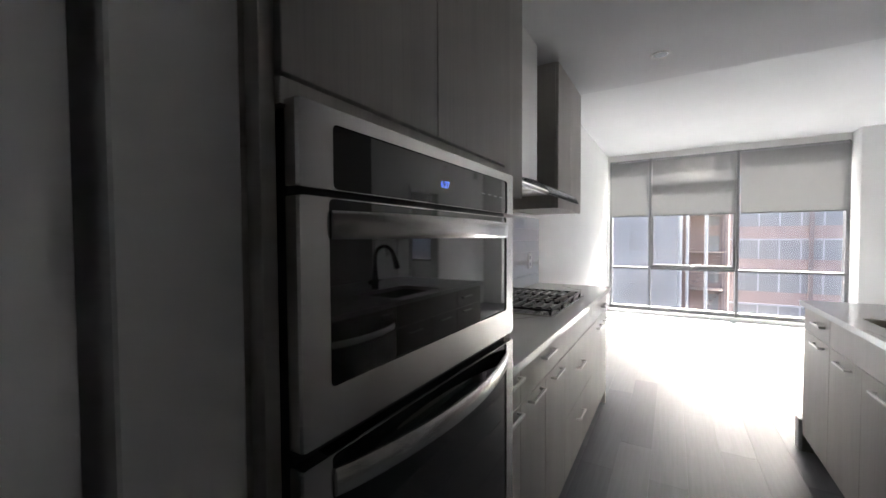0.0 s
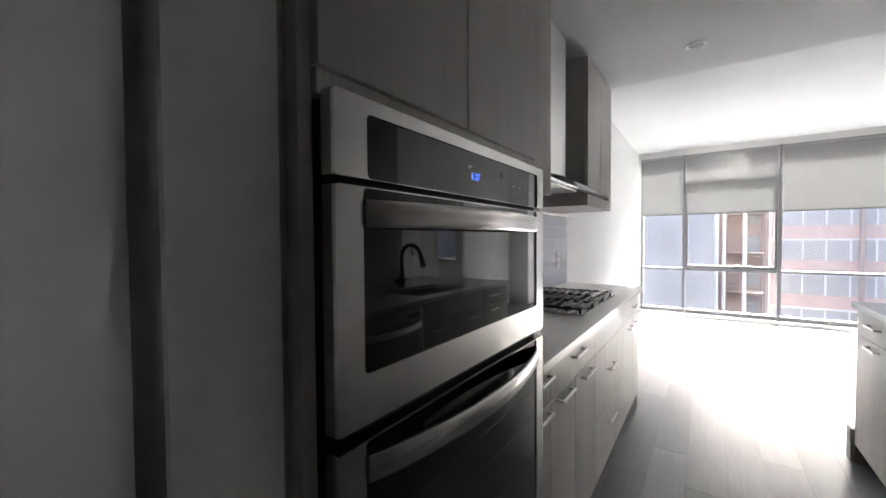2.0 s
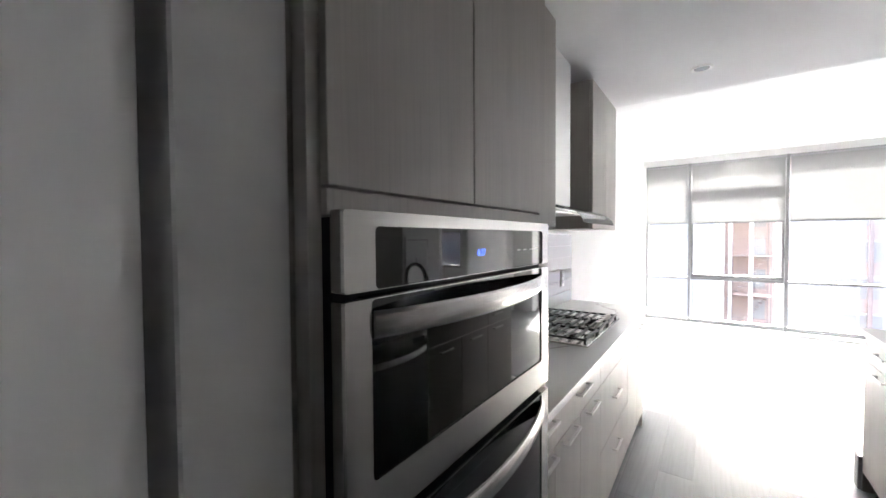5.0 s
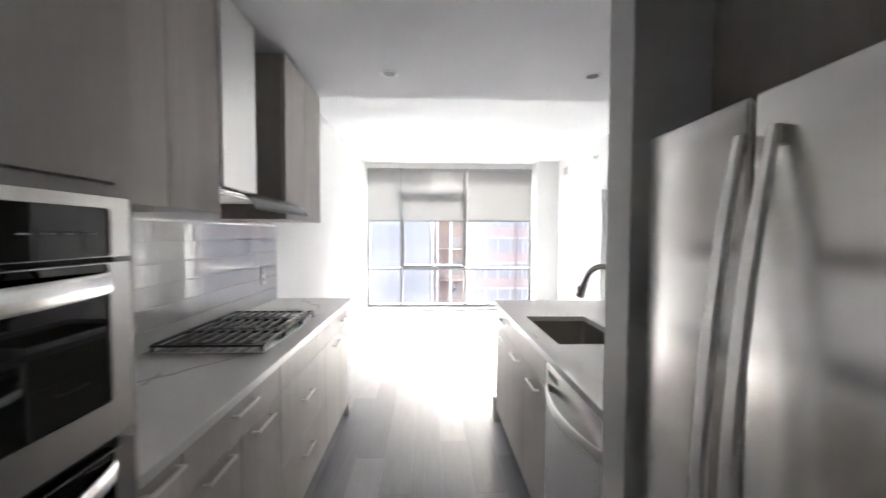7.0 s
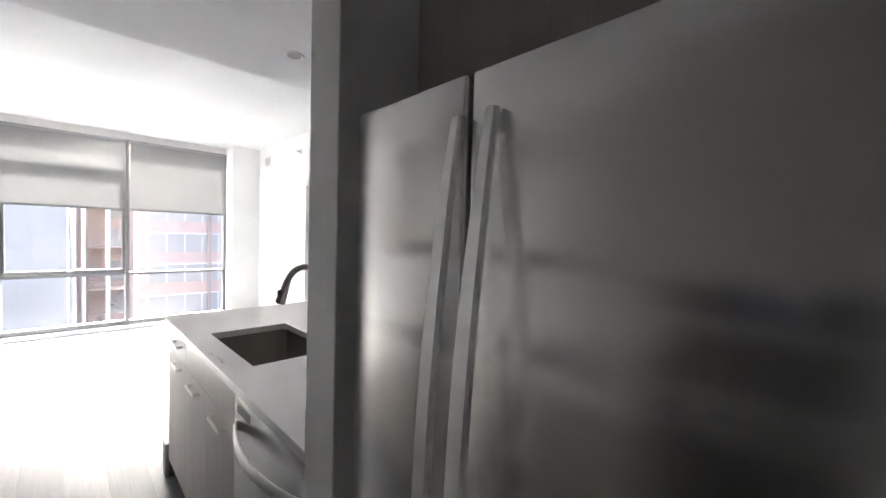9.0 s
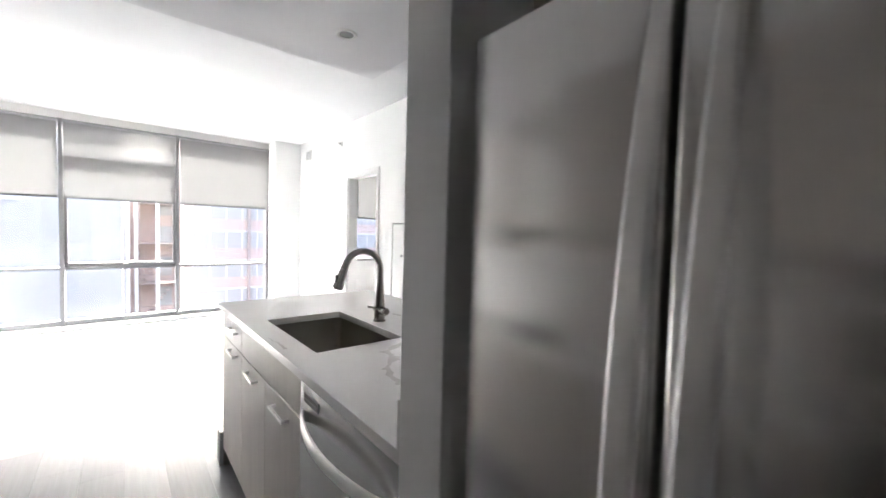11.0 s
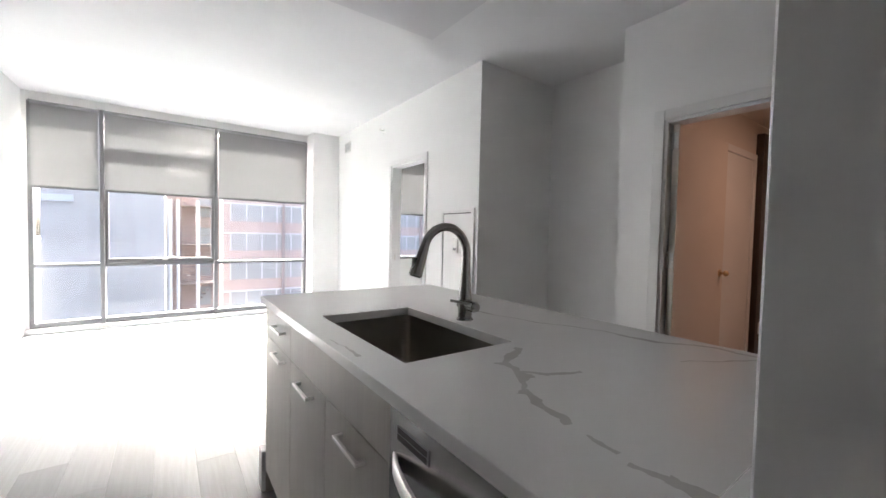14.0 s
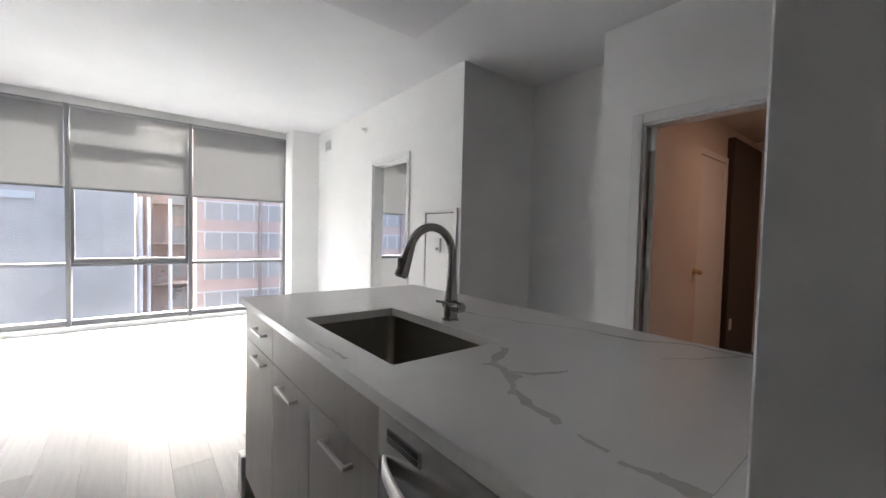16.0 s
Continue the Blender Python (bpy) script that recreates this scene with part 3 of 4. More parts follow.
# ---- cabinets ----
def pull(parent, x, y, z, side, length=0.15, upright=False):
    """A square bar pull on a front in the plane x; side: which way it stands out."""
    h, o = length / 2, 0.027 * side
    t = 0.005
    def seg(a0, a1, x0, x1):
        return ((x0, y + a0, z - t), (x1, y + a1, z + t)) if not upright else ((x0, y - t, z + a0), (x1, y + t, z + a1))
    bm = boxes(seg(-h, h, x + o - 0.009 * side, x + o), seg(-h, -h + 0.010, x, x + o - 0.0092 * side), seg(h - 0.010, h, x, x + o - 0.0092 * side), bevel=0.0012)
    part("handle", bm, NICKEL, parent, "brushed nickel bar handle")


def front(parent, kind, x, side, y0, y1, z0, z1, handle=None, gap=0.0018):
    f = part(kind, boxes(((x - 0.019 * side, y0 + gap, z0 + gap), (x, y1 - gap, z1 - gap)), bevel=0.0012), CABINET, parent)
    if handle:
        pull(f, x, handle[0], handle[1], side, *handle[2:])
    return f


def base_cabinet(x, side, depth, y0, y1, fronts, label, group, z0=0.105):
    c = thing("base_cabinet", (x - side * depth / 2, (y0 + y1) / 2, 0), label, "cabinet", group)
    xf, xb = x - 0.0205 * side, x - depth * side
    part("body", boxes(((xf, y0 + 0.001, z0), (xb, y1 - 0.001, CT - 0.031))), CABINET, c)
    part("toe_kick", boxes(((xf - 0.055 * side, y0 + 0.001, 0), (xb, y1 - 0.001, z0 - 0.001))), BLACK, c)
    for kind, a, b, za, zb, h in fronts:
        front(c, kind, x, side, a, b, za, zb, h)
    return c


ZL, ZT, ZB = 0.74, 0.886, 0.108
XL = -0.787
DW_ = XL - XW
g = "base cabinets under the cooktop counter"
lab = "grey oak laminate base cabinet with bar handles"
base_cabinet(XL, 1, DW_, 2.192, 2.37, [("drawer_front", 2.192, 2.37, ZL, ZT, (2.287, 0.84, 0.12)), ("door", 2.192, 2.37, ZB, ZL, (2.283, 0.722, 0.12))], "narrow grey oak laminate base cabinet beside the ovens", g)
base_cabinet(XL, 1, DW_, 2.37, 3.0, [("drawer_front", 2.37, 3.0, ZL, ZT, (2.68, 0.833)), ("door", 2.37, 2.67, ZB, ZL, (2.52, 0.72)), ("door", 2.67, 3.0, ZB, ZL, (2.82, 0.71))], lab, g)
base_cabinet(XL, 1, DW_, 3.0, 3.70, [("drawer_front", 3.0, 3.70, ZL, ZT, None), ("drawer_front", 3.0, 3.70, 0.415, ZL, (3.33, 0.60)), ("drawer_front", 3.0, 3.70, ZB, 0.415, (3.335, 0.32))], "wide grey oak laminate drawer cabinet under the cooktop", g)
base_cabinet(XL, 1, DW_, 3.70, 4.335, [("drawer_front", 3.70, 4.335, ZL, ZT, (4.17, 0.797)), ("door", 3.70, 4.07, ZB, ZL, (3.945, 0.685)), ("door", 4.07, 4.335, ZB, ZL, (4.24, 0.685))], lab, g)
part("end_panel", boxes(((XW + 0.001, 4.3355, 0), (XL - 0.001, 4.346, CT - 0.031)), bevel=0.001), CABINET, bpy.data.objects["base_cabinet.003"])
# counter with the cooktop on it
ctop = thing("countertop", (-1.04, 3.2, CT - 0.03), "white quartz countertop with grey veins along the wall", "countertop")
part("slab", boxes(((XW + 0.002, 2.192, CT - 0.03), (-0.755, 4.36, CT)), bevel=0.002), QUARTZ, ctop)

# oven column
oc = thing("oven_cabinet", (-1.05, 1.78, 0), "tall grey oak laminate cabinet housing two wall ovens", "cabinet")
XF = -0.752
for y0, y1, xf in ((1.415, 1.4355, XF - 0.010), (2.147, 2.19, XF - 0.004)):
    part("side_panel", boxes(((XW, y0, 0.0), (xf, y1, ZS - 0.004)), bevel=0.001), CABINET, oc)
part("upper_box", boxes(((XW, 1.4365, 1.47), (XF - 0.022, 2.1465, ZS - 0.004))), CABINET, oc)
part("lower_box", boxes(((XW, 1.4365, 0.105), (XF - 0.022, 2.1465, 0.40))), CABINET, oc)
part("toe_kick", boxes(((XW, 1.4365, 0), (-0.85, 2.1465, 0.104))), BLACK, oc)
part("filler", boxes(((-0.81, 1.4045, 0), (-0.788, 1.4145, ZS - 0.004))), CABINET, oc)
front(oc, "door", XF, 1, 1.436, 1.79, 1.499, ZS - 0.006)
front(oc, "door", XF, 1, 1.79, 2.146, 1.499, ZS - 0.006)
part("rail", boxes(((XF - 0.021, 1.4365, 1.464), (XF - 0.002, 2.1465, 1.4965)), bevel=0.001), CABINET, oc)
front(oc, "drawer_front", XF, 1, 1.436, 2.146, ZB, 0.40, (1.79, 0.33))


# ---- wall ovens ----
def rounded_ring(x0, x1, y0, y1, z0, z1, oy0, oy1, oz0, oz1, r, n=6):
    """A plate in the y-z plane, x0 to x1 thick, with a round-cornered hole."""
    bm = bmesh.new()
    def outline(a, b, c, d, rad):
        pts = []
        for cy, cz, st in ((b - rad, d - rad, 0), (a + rad, d - rad, 90), (a + rad, c + rad, 180), (b - rad, c + rad, 270)):
            for k in range(n + 1):
                t = radians(st + 90 * k / n)
                pts.append((cy + rad * math.cos(t), cz + rad * math.sin(t)))
        return pts
    out, inn = outline(y0, y1, z0, z1, 0.004), outline(oy0, oy1, oz0, oz1, r)
    rings = [[bm.verts.new((x, *p)) for p in pts] for x, pts in ((x0, out), (x1 - 0.003, out), (x1, [(y0 + 0.003 + (p[0] - y0) * (1 - 0.006 / (y1 - y0)), p[1]) for p in out]), (x1, inn), (x1 - 0.004, [(q[0], q[1]) for q in inn]), (x0, inn))]
    k = len(out)
    for a, b in zip(rings, rings[1:] + rings[:1]):
        for i in range(k):
            bm.faces.new((a[i], a[(i + 1) % k], b[(i + 1) % k], b[i]))
    bmesh.ops.recalc_face_normals(bm, faces=bm.faces)
    return bm


XO = -0.732
OY0, OY1 = 1.441, 2.152
ov = thing("double_wall_oven", (-1.0, 1.79, 0.41), "built-in stainless steel double wall oven with black glass doors", "oven")
part("housing", boxes(((-1.30, 1.45, 0.41), (XF - 0.023, 2.13, 1.462)), ((XF - 0.0225, 1.445, 0.41), (XO - 0.023, 2.14, 1.462))), RUBBER, ov)
cp = part("control_panel", rounded_ring(XO - 0.022, XO, OY0, OY1, 1.366, 1.471, 1.497, 2.107, 1.367, 1.451, 0.008), STEEL_V, ov, "steel frame round the black control panel", smooth=True)
part("glass_panel", boxes(((XO - 0.022, 1.493, 1.3665), (XO - 0.003, 2.11, 1.453))), BLACKGLASS, cp)
text_part("clock_digits", "6:27", 0.019, Matrix.Translation((XO - 0.0026, 1.787, 1.406)) @ Euler((radians(90), 0, radians(90))).to_matrix().to_4x4(), DISPLAY, cp)
for k in range(4):
    part("mark", boxes(((XO - 0.0029, 1.955 + k * 0.035, 1.405), (XO - 0.0026, 1.972 + k * 0.035, 1.4075))), GREY, cp)


def oven_door(z0, z1, glass_top, glass_bot, handle_z, label):
    dr = part("oven_door", rounded_ring(XO - 0.022, XO, OY0, OY1, z0, z1, 1.489, 2.102, glass_bot, glass_top, 0.008), STEEL_V, ov, label, smooth=True)
    part("door_glass", boxes(((XO - 0.022, 1.485, glass_bot - 0.004), (XO - 0.003, 2.106, glass_top + 0.003))), BLACKGLASS, dr)
    n = 24
    bm = bmesh.new()
    pts = [(XO + 0.006 + 0.044 * abs(math.sin(math.pi * k / n)) ** 0.8, 1.491 + (2.10 - 1.491) * k / n, handle_z) for k in range(n + 1)]
    strip(bm, pts, (0, 0, 0.0185), (-0.011, 0, 0))
    part("handle", bm, STEEL_V, dr, "bowed flat steel handle bar", smooth=True)
    return dr


oven_door(1.043, 1.356, 1.3545, 1.110, 1.321, "steel framed microwave oven door")
oven_door(0.44, 1.022, 1.0205, 0.49, 0.984, "steel framed lower oven door")


# ---- upper cabinets and hood ----
def upper_cabinet(y0, y1, splits, label, zt):
    c = thing("upper_cabinet", (-1.15, (y0 + y1) / 2, 1.475), label, "cabinet", "upper wall cabinets")
    part("body", boxes(((XW + 0.001, y0, 1.489), (-0.995, y1, zt))), CABINET, c)
    ys = [y0, *splits, y1]
    for a, b in zip(ys, ys[1:]):
        front(c, "door", -0.974, 1, a, b, 1.485, zt)
    return c


upper_cabinet(2.192, 2.925, [2.63], "grey oak laminate wall cabinet above the backsplash", ZS - 0.004)
upper_cabinet(3.605, 4.295, [3.95], "grey oak laminate wall cabinet beside the range hood", 2.405)
hd = thing("range_hood", (-1.15, 3.3, 1.53), "stainless steel chimney range hood with a curved glass canopy", "range hood")
part("chimney", boxes(((XW + 0.002, 3.115, 1.60), (-1.06, 3.44, ZS - 0.002)), bevel=0.004, segs=2), STEEL_H, hd)
part("body", boxes(((XW + 0.002, 2.945, 1.574), (-1.0, 3.585, 1.599)), bevel=0.006, segs=2), STEEL_V, hd)
bm = bmesh.new()
prof = [(-1.30, 1.602)] + [(-1.10 + 0.25 * math.sin(a * math.pi / 24), 1.602 - 0.10 * (1 - math.cos(a * math.pi / 24))) for a in range(0, 13)]
strip(bm, [(x, 3.265, z) for x, z in prof], (0, 0.332, 0), (0, 0, 0.006))
part("glass_canopy", bm, HOODGLASS, hd, "curved clear glass canopy", smooth=True)
part("filter", boxes(((-1.30, 2.96, 1.569), (-1.03, 3.255, 1.5735)), bevel=0.001), STEEL_H, hd)
part("filter", boxes(((-1.30, 3.275, 1.569), (-1.03, 3.57, 1.5735)), bevel=0.001), STEEL_H, hd)
for y in (3.06, 3.47):
    part("hood_lamp", cyl(bmesh.new(), (-1.05, y, 1.567), (-1.05, y, 1.5685), 0.03, n=20), PLASTIC, hd, "round hood lamp, switched off")
part("front_lip", boxes(((-0.9995, 2.95, 1.575), (-0.985, 3.58, 1.581)), bevel=0.002), STEEL_H, hd)
part("control_strip", boxes(((-0.999, 3.12, 1.5835), (-0.997, 3.42, 1.595))), BLACK, hd)


# ---- cooktop ----
ck = thing("gas_cooktop", (-1.08, 3.35, CT), "stainless gas cooktop with black cast iron grates", "cooktop")
KX0, KX1, KY0, KY1 = -1.318, -0.838, 2.975, 3.725
part("tray", boxes(((KX0, KY0, CT + 0.0005), (KX1, KY1, CT + 0.012)), bevel=0.004, segs=2), STEEL_V, ck)
for bx, by, r in ((-1.20, 3.12, 0.042), (-0.96, 3.12, 0.036), (-1.08, 3.36, 0.052), (-1.20, 3.60, 0.036), (-0.97, 3.52, 0.030)):
    bm = cyl(bmesh.new(), (bx, by, CT + 0.012), (bx, by, CT + 0.019), r * 1.15, r, 24)
    cyl(bm, (bx, by, CT + 0.019), (bx, by, CT + 0.0245), r * 0.8, r * 0.74, 24)
    part("burner", bm, IRON, ck, smooth=True)
for y0, y1 in ((2.995, 3.235), (3.24, 3.48), (3.485, 3.70)):
    prs = []
    z0, z1 = CT + 0.026, CT + 0.036
    prs += [((KX0 + 0.01, y, z0), (KX1 - 0.012, y + 0.011, z1)) for y in (y0, y1 - 0.011)]
    n = 10
    for k in range(n):
        xx = KX0 + 0.012 + (KX1 - KX0 - 0.036) * k / (n - 1)
        prs.append(((xx, y0 + 0.0115, z0 + 0.001), (xx + 0.012, y1 - 0.0115, z1 + 0.004)))
    for xx in (KX0 + 0.012, KX1 - 0.026):
        for y in (y0 + 0.001, y1 - 0.012):
            prs.append(((xx, y, CT + 0.0122), (xx + 0.012, y + 0.010, z0 - 0.0002)))
    part("grate", boxes(*prs, bevel=0.0015), IRON, ck)
for k in range(5):
    x, y = -0.895, 3.42 + k * 0.06
    bm = cyl(bmesh.new(), (x, y, CT + 0.012), (x, y, CT + 0.040), 0.019, 0.016, 20)
    part("knob", bm, NICKEL, ck, smooth=True)

# ---- backsplash ----
bs = thing("backsplash", (XW, 3.2, CT), "glossy white horizontal tile backsplash with reflections", "backsplash", kind="structure")
part("grout_bed", boxes(((XW + 0.0005, 2.192, CT + 0.0005), (XW + 0.006, 4.352, 1.471))), GROUT, bs)
part("top_trim", boxes(((XW + 0.0005, 2.194, 1.4595), (XW + 0.016, 4.351, 1.4705)), bevel=0.001), STEEL_H, bs, "thin metal edge trim above the tiles")
rows, zr = 6, (1.459 - CT - 0.001) / 6
TL = 1.20
for r in range(rows):
    z0 = CT + 0.001 + r * zr
    y = 2.194 - (r % 2) * TL / 2
    while y < 4.35:
        a, b = max(y, 2.194), min(y + TL, 4.351)
        if b - a > 0.02:
            part("tile", boxes(((XW + 0.004, a + 0.001, z0 + 0.001), (XW + 0.0125, b - 0.001, z0 + zr - 0.0015)), bevel=0.0012), TILE, bs)
        y += TL

so = thing("wall_outlet", (XW + 0.013, 4.10, 1.115), "white electrical outlet plate on the tiled backsplash", "outlet")
part("plate", boxes(((XW + 0.0127, 4.065, 1.055), (XW + 0.019, 4.135, 1.175)), bevel=0.0015), PLASTIC, so)
for z in (1.09, 1.14):
    part("socket", boxes(((XW + 0.0192, 4.085, z - 0.014), (XW + 0.0205, 4.115, z + 0.014)), bevel=0.0005), GREY, so)

# ---- island ----
XI, YI0, YI1, XB = 0.335, 2.421, 4.207, 1.19
gi = "island cabinets"
ZI = 0.742
base_cabinet(XI, -1, 0.59, 3.785, YI1, [("drawer_front", 3.785, YI1, ZI, ZT, (3.93, 0.822)), ("door", 3.785, YI1, ZB, ZI, (3.935, 0.709))], "grey oak laminate island cabinet with one drawer and a door", gi)
sc_ = base_cabinet(XI, -1, 0.59, 3.008, 3.785, [("false_front", 3.008, 3.785, ZI, ZT, None), ("door", 3.402, 3.785, ZB, ZI, (3.58, 0.70)), ("door", 3.008, 3.402, ZB, ZI, (3.195, 0.692))], "grey oak laminate sink cabinet in the island", gi)
# hollow the sink cabinet so that the basin hangs free
for ch in sc_.children:
    if ch.name.startswith("body"):
        ch.data = mesh_of("body", boxes(((0.356, 3.009, ZB), (0.925, 3.028, CT - 0.031)), ((0.356, 3.765, ZB), (0.925, 3.784, CT - 0.031)), ((0.356, 3.0285, ZB), (0.925, 3.7645, ZB + 0.02)), ((0.906, 3.0285, ZB + 0.0205), (0.925, 3.7645, CT - 0.031))), CABINET)
it = thing("island_countertop", (0.78, 3.3, CT - 0.03), "white quartz island countertop with grey veins and a sink cutout", "countertop")
SX0, SX1, SY0, SY1 = 0.415, 0.765, 3.091, 3.676


def slab_with_hole():
    bm = bmesh.new()
    xs, ys = (0.315, SX0, SX1, 1.245), (YI0 + 0.001, SY0, SY1, 4.24)
    gridv = {(i, j, k): bm.verts.new((xs[i], ys[j], z)) for i in range(4) for j in range(4) for k, z in enumerate((CT - 0.03, CT))}
    for i in range(3):
        for j in range(3):
            if (i, j) == (1, 1):
                continue
            bm.faces.new([gridv[c] for c in ((i, j, 1), (i + 1, j, 1), (i + 1, j + 1, 1), (i, j + 1, 1))])
            bm.faces.new([gridv[c] for c in ((i, j, 0), (i, j + 1, 0), (i + 1, j + 1, 0), (i + 1, j, 0))])
    def side(a, b):
        bm.faces.new([gridv[c] for c in ((*a, 0), (*b, 0), (*b, 1), (*a, 1))])
    for i in range(3):
        side((i, 0), (i + 1, 0)), side((i + 1, 3), (i, 3)), side((0, i + 1), (0, i)), side((3, i), (3, i + 1))
    side((2, 1), (1, 1)), side((1, 2), (2, 2)), side((1, 1), (1, 2)), side((2, 2), (2, 1))
    bmesh.ops.recalc_face_normals(bm, faces=bm.faces)
    sharp = [e for e in bm.edges if len(e.link_faces) == 2 and e.calc_face_angle(0) > 1]
    bmesh.ops.bevel(bm, geom=sharp, offset=0.002, segments=2, profile=0.5, affect="EDGES")
    return bm


part("slab", slab_with_hole(), QUARTZ, it)
part("side_splash", boxes(((0.312, YI0 + 0.001, CT + 0.0005), (1.2, YI0 + 0.021, CT + 0.10)), bevel=0.002), QUARTZ, it, "low quartz splash against the wall end")
structure("island_half_wall", boxes(((0.928, YI0, 0), (XB, YI1, CT - 0.031)), ((0.93, YI1 + 0.0005, 0), (1.19, YI1 + 0.004, CT - 0.031))), WALL, "white painted back of the island", "wall")
structure("island_end", boxes(((XI + 0.002, YI1 + 0.0015, 0.0), (0.927, YI1 + 0.011, CT - 0.031))), CABINET, "grey laminate end panel of the island", "panel")
structure("island_baseboard", boxes(((XI - 0.016, YI1 + 0.0115, 0), (1.19, 4.29, 0.19)), bevel=0.003), TRIM, "white baseboard round the island end", "baseboard")
# sink
sk = thing("kitchen_sink", (0.59, 3.39, 0.70), "single bowl undermount stainless steel kitchen sink", "sink")
bm = bmesh.new()
def sink_ring(inset, z, r=0.03, n=5):
    a, b, c, d = SX0 - 0.004 + inset, SX1 + 0.004 - inset, SY0 - 0.004 + inset, SY1 + 0.004 - inset
    pts = []
    for cx, cy, st in ((b - r, d - r, 0), (a + r, d - r, 90), (a + r, c + r, 180), (b - r, c + r, 270)):
        for k in range(n + 1):
            t = radians(st + 90 * k / n)
            pts.append(bm.verts.new((cx + r * math.cos(t), cy + r * math.sin(t), z)))
    return pts
rr = [sink_ring(-0.02, CT - 0.031), sink_ring(0, CT - 0.032), sink_ring(0.002, CT - 0.20), sink_ring(0.012, CT - 0.222), sink_ring(0.035, CT - 0.226)]
for a, b in zip(rr, rr[1:]):
    for k in range(len(a)):
        bm.faces.new((a[k], a[(k + 1) % len(a)], b[(k + 1) % len(a)], b[k]))
bm.faces.new(rr[-1])
bmesh.ops.recalc_face_normals(bm, faces=bm.faces)
for f in bm.faces:
    f.normal_flip()
bowl = part("bowl", bm, SINK, sk, smooth=True)
sol = bowl.modifiers.new("thickness", "SOLIDIFY")
sol.thickness, sol.offset = 0.0015, -1
part("drain", cyl(bmesh.new(), (0.60, 3.50, CT - 0.2255), (0.60, 3.50, CT - 0.222), 0.045, n=28), NICKEL, sk, smooth=True)

# faucet
fx, fy = 0.827, 3.383
fc = thing("kitchen_faucet", (fx, fy, CT), "tall gooseneck stainless steel kitchen faucet with pull-down spray head", "faucet")
bm = cyl(bmesh.new(), (fx, fy, CT), (fx, fy, CT + 0.006), 0.030, 0.029, 28)
cyl(bm, (fx, fy, CT + 0.006), (fx, fy, CT + 0.075), 0.0245, 0.0245, 28)
part("base", bm, FAUCET, fc, smooth=True)
pts, rad = [], []
for k in range(9):
    pts.append((fx, fy, CT + 0.07 + 0.165 * k / 8))
    rad.append(0.024 - 0.0095 * min(1, k / 6))
R = 0.086
for k in range(1, 19):
    a = radians(166 * k / 18)
    pts.append((fx - R + R * math.cos(a), fy + 0.012 * k / 18, CT + 0.235 + R * math.sin(a) * 1.05))
    rad.append(0.0145)
part("neck", sweep(bmesh.new(), pts, rad, 20, up=(0, 1, 0)), FAUCET, fc, smooth=True)
e = Vector(pts[-1])
dn = (Vector(pts[-1]) - Vector(pts[-2])).normalized()
bm = cyl(bmesh.new(), e, e + dn * 0.012, 0.0165, 0.0165, 24)
cyl(bm, e + dn * 0.013, e + dn * 0.098, 0.017, 0.023, 24)
head = part("spray_head", bm, FAUCET, fc, smooth=True)
bt = e + dn * 0.05 + Vector((-0.022, 0, -0.004))
part("button", boxes(((bt.x - 0.006, bt.y - 0.007, bt.z - 0.018), (bt.x + 0.006, bt.y + 0.007, bt.z + 0.018)), bevel=0.003, segs=2), BLACK, head, "black rubber spray button")
part("nozzle", cyl(bmesh.new(), e + dn * 0.0982, e + dn * 0.103, 0.019, 0.018, 20), BLACK, head)
bm = cyl(bmesh.new(), (fx, fy + 0.026, CT + 0.052), (fx, fy - 0.055, CT + 0.052), 0.0185, 0.0185, 24)
cyl(bm, (fx, fy - 0.056, CT + 0.052), (fx, fy - 0.064, CT + 0.052), 0.017, 0.014, 24)
cyl(bm, (fx - 0.005, fy - 0.045, CT + 0.06), (fx - 0.05, fy + 0.02, CT + 0.068), 0.006, 0.005, 14)
part("lever", bm, FAUCET, fc, smooth=True)

# dishwasher
dw = thing("dishwasher", (0.6, 2.73, 0), "stainless steel dishwasher with a bowed handle under the island counter", "dishwasher")
DY0, DY1 = 2.432, 3.004
part("tub", boxes(((0.3555, DY0 + 0.004, 0.1), (0.92, DY1 - 0.004, CT - 0.034))), RUBBER, dw)
dd = part("door", boxes(((0.330, DY0, 0.115), (0.355, DY1, CT - 0.036)), bevel=0.004, segs=2), STEEL_V, dw)
part("toe_panel", boxes(((0.40, DY0, 0.0), (0.42, DY1, 0.10))), BLACK, dw)
vf = part("vent_frame", boxes(((0.3275, 2.858, 0.817), (0.3299, 2.968, 0.847)), bevel=0.001), GREY, dd, "small grey vent plate")
for k in range(2):
    part("vent_slot", boxes(((0.3262, 2.863, 0.8205 + k * 0.013), (0.3274, 2.963, 0.8305 + k * 0.013))), BLACK, vf)
n = 24
bm = bmesh.new()
strip(bm, [(0.328 - 0.052 * abs(math.sin(math.pi * k / n)) ** 0.7, DY1 - 0.02 - (DY1 - DY0 - 0.04) * k / n, 0.77) for k in range(n + 1)], (0, 0, 0.017), (0.011, 0, 0))
part("handle", bm, STEEL_H, dd, "bowed steel towel-bar handle", smooth=True)

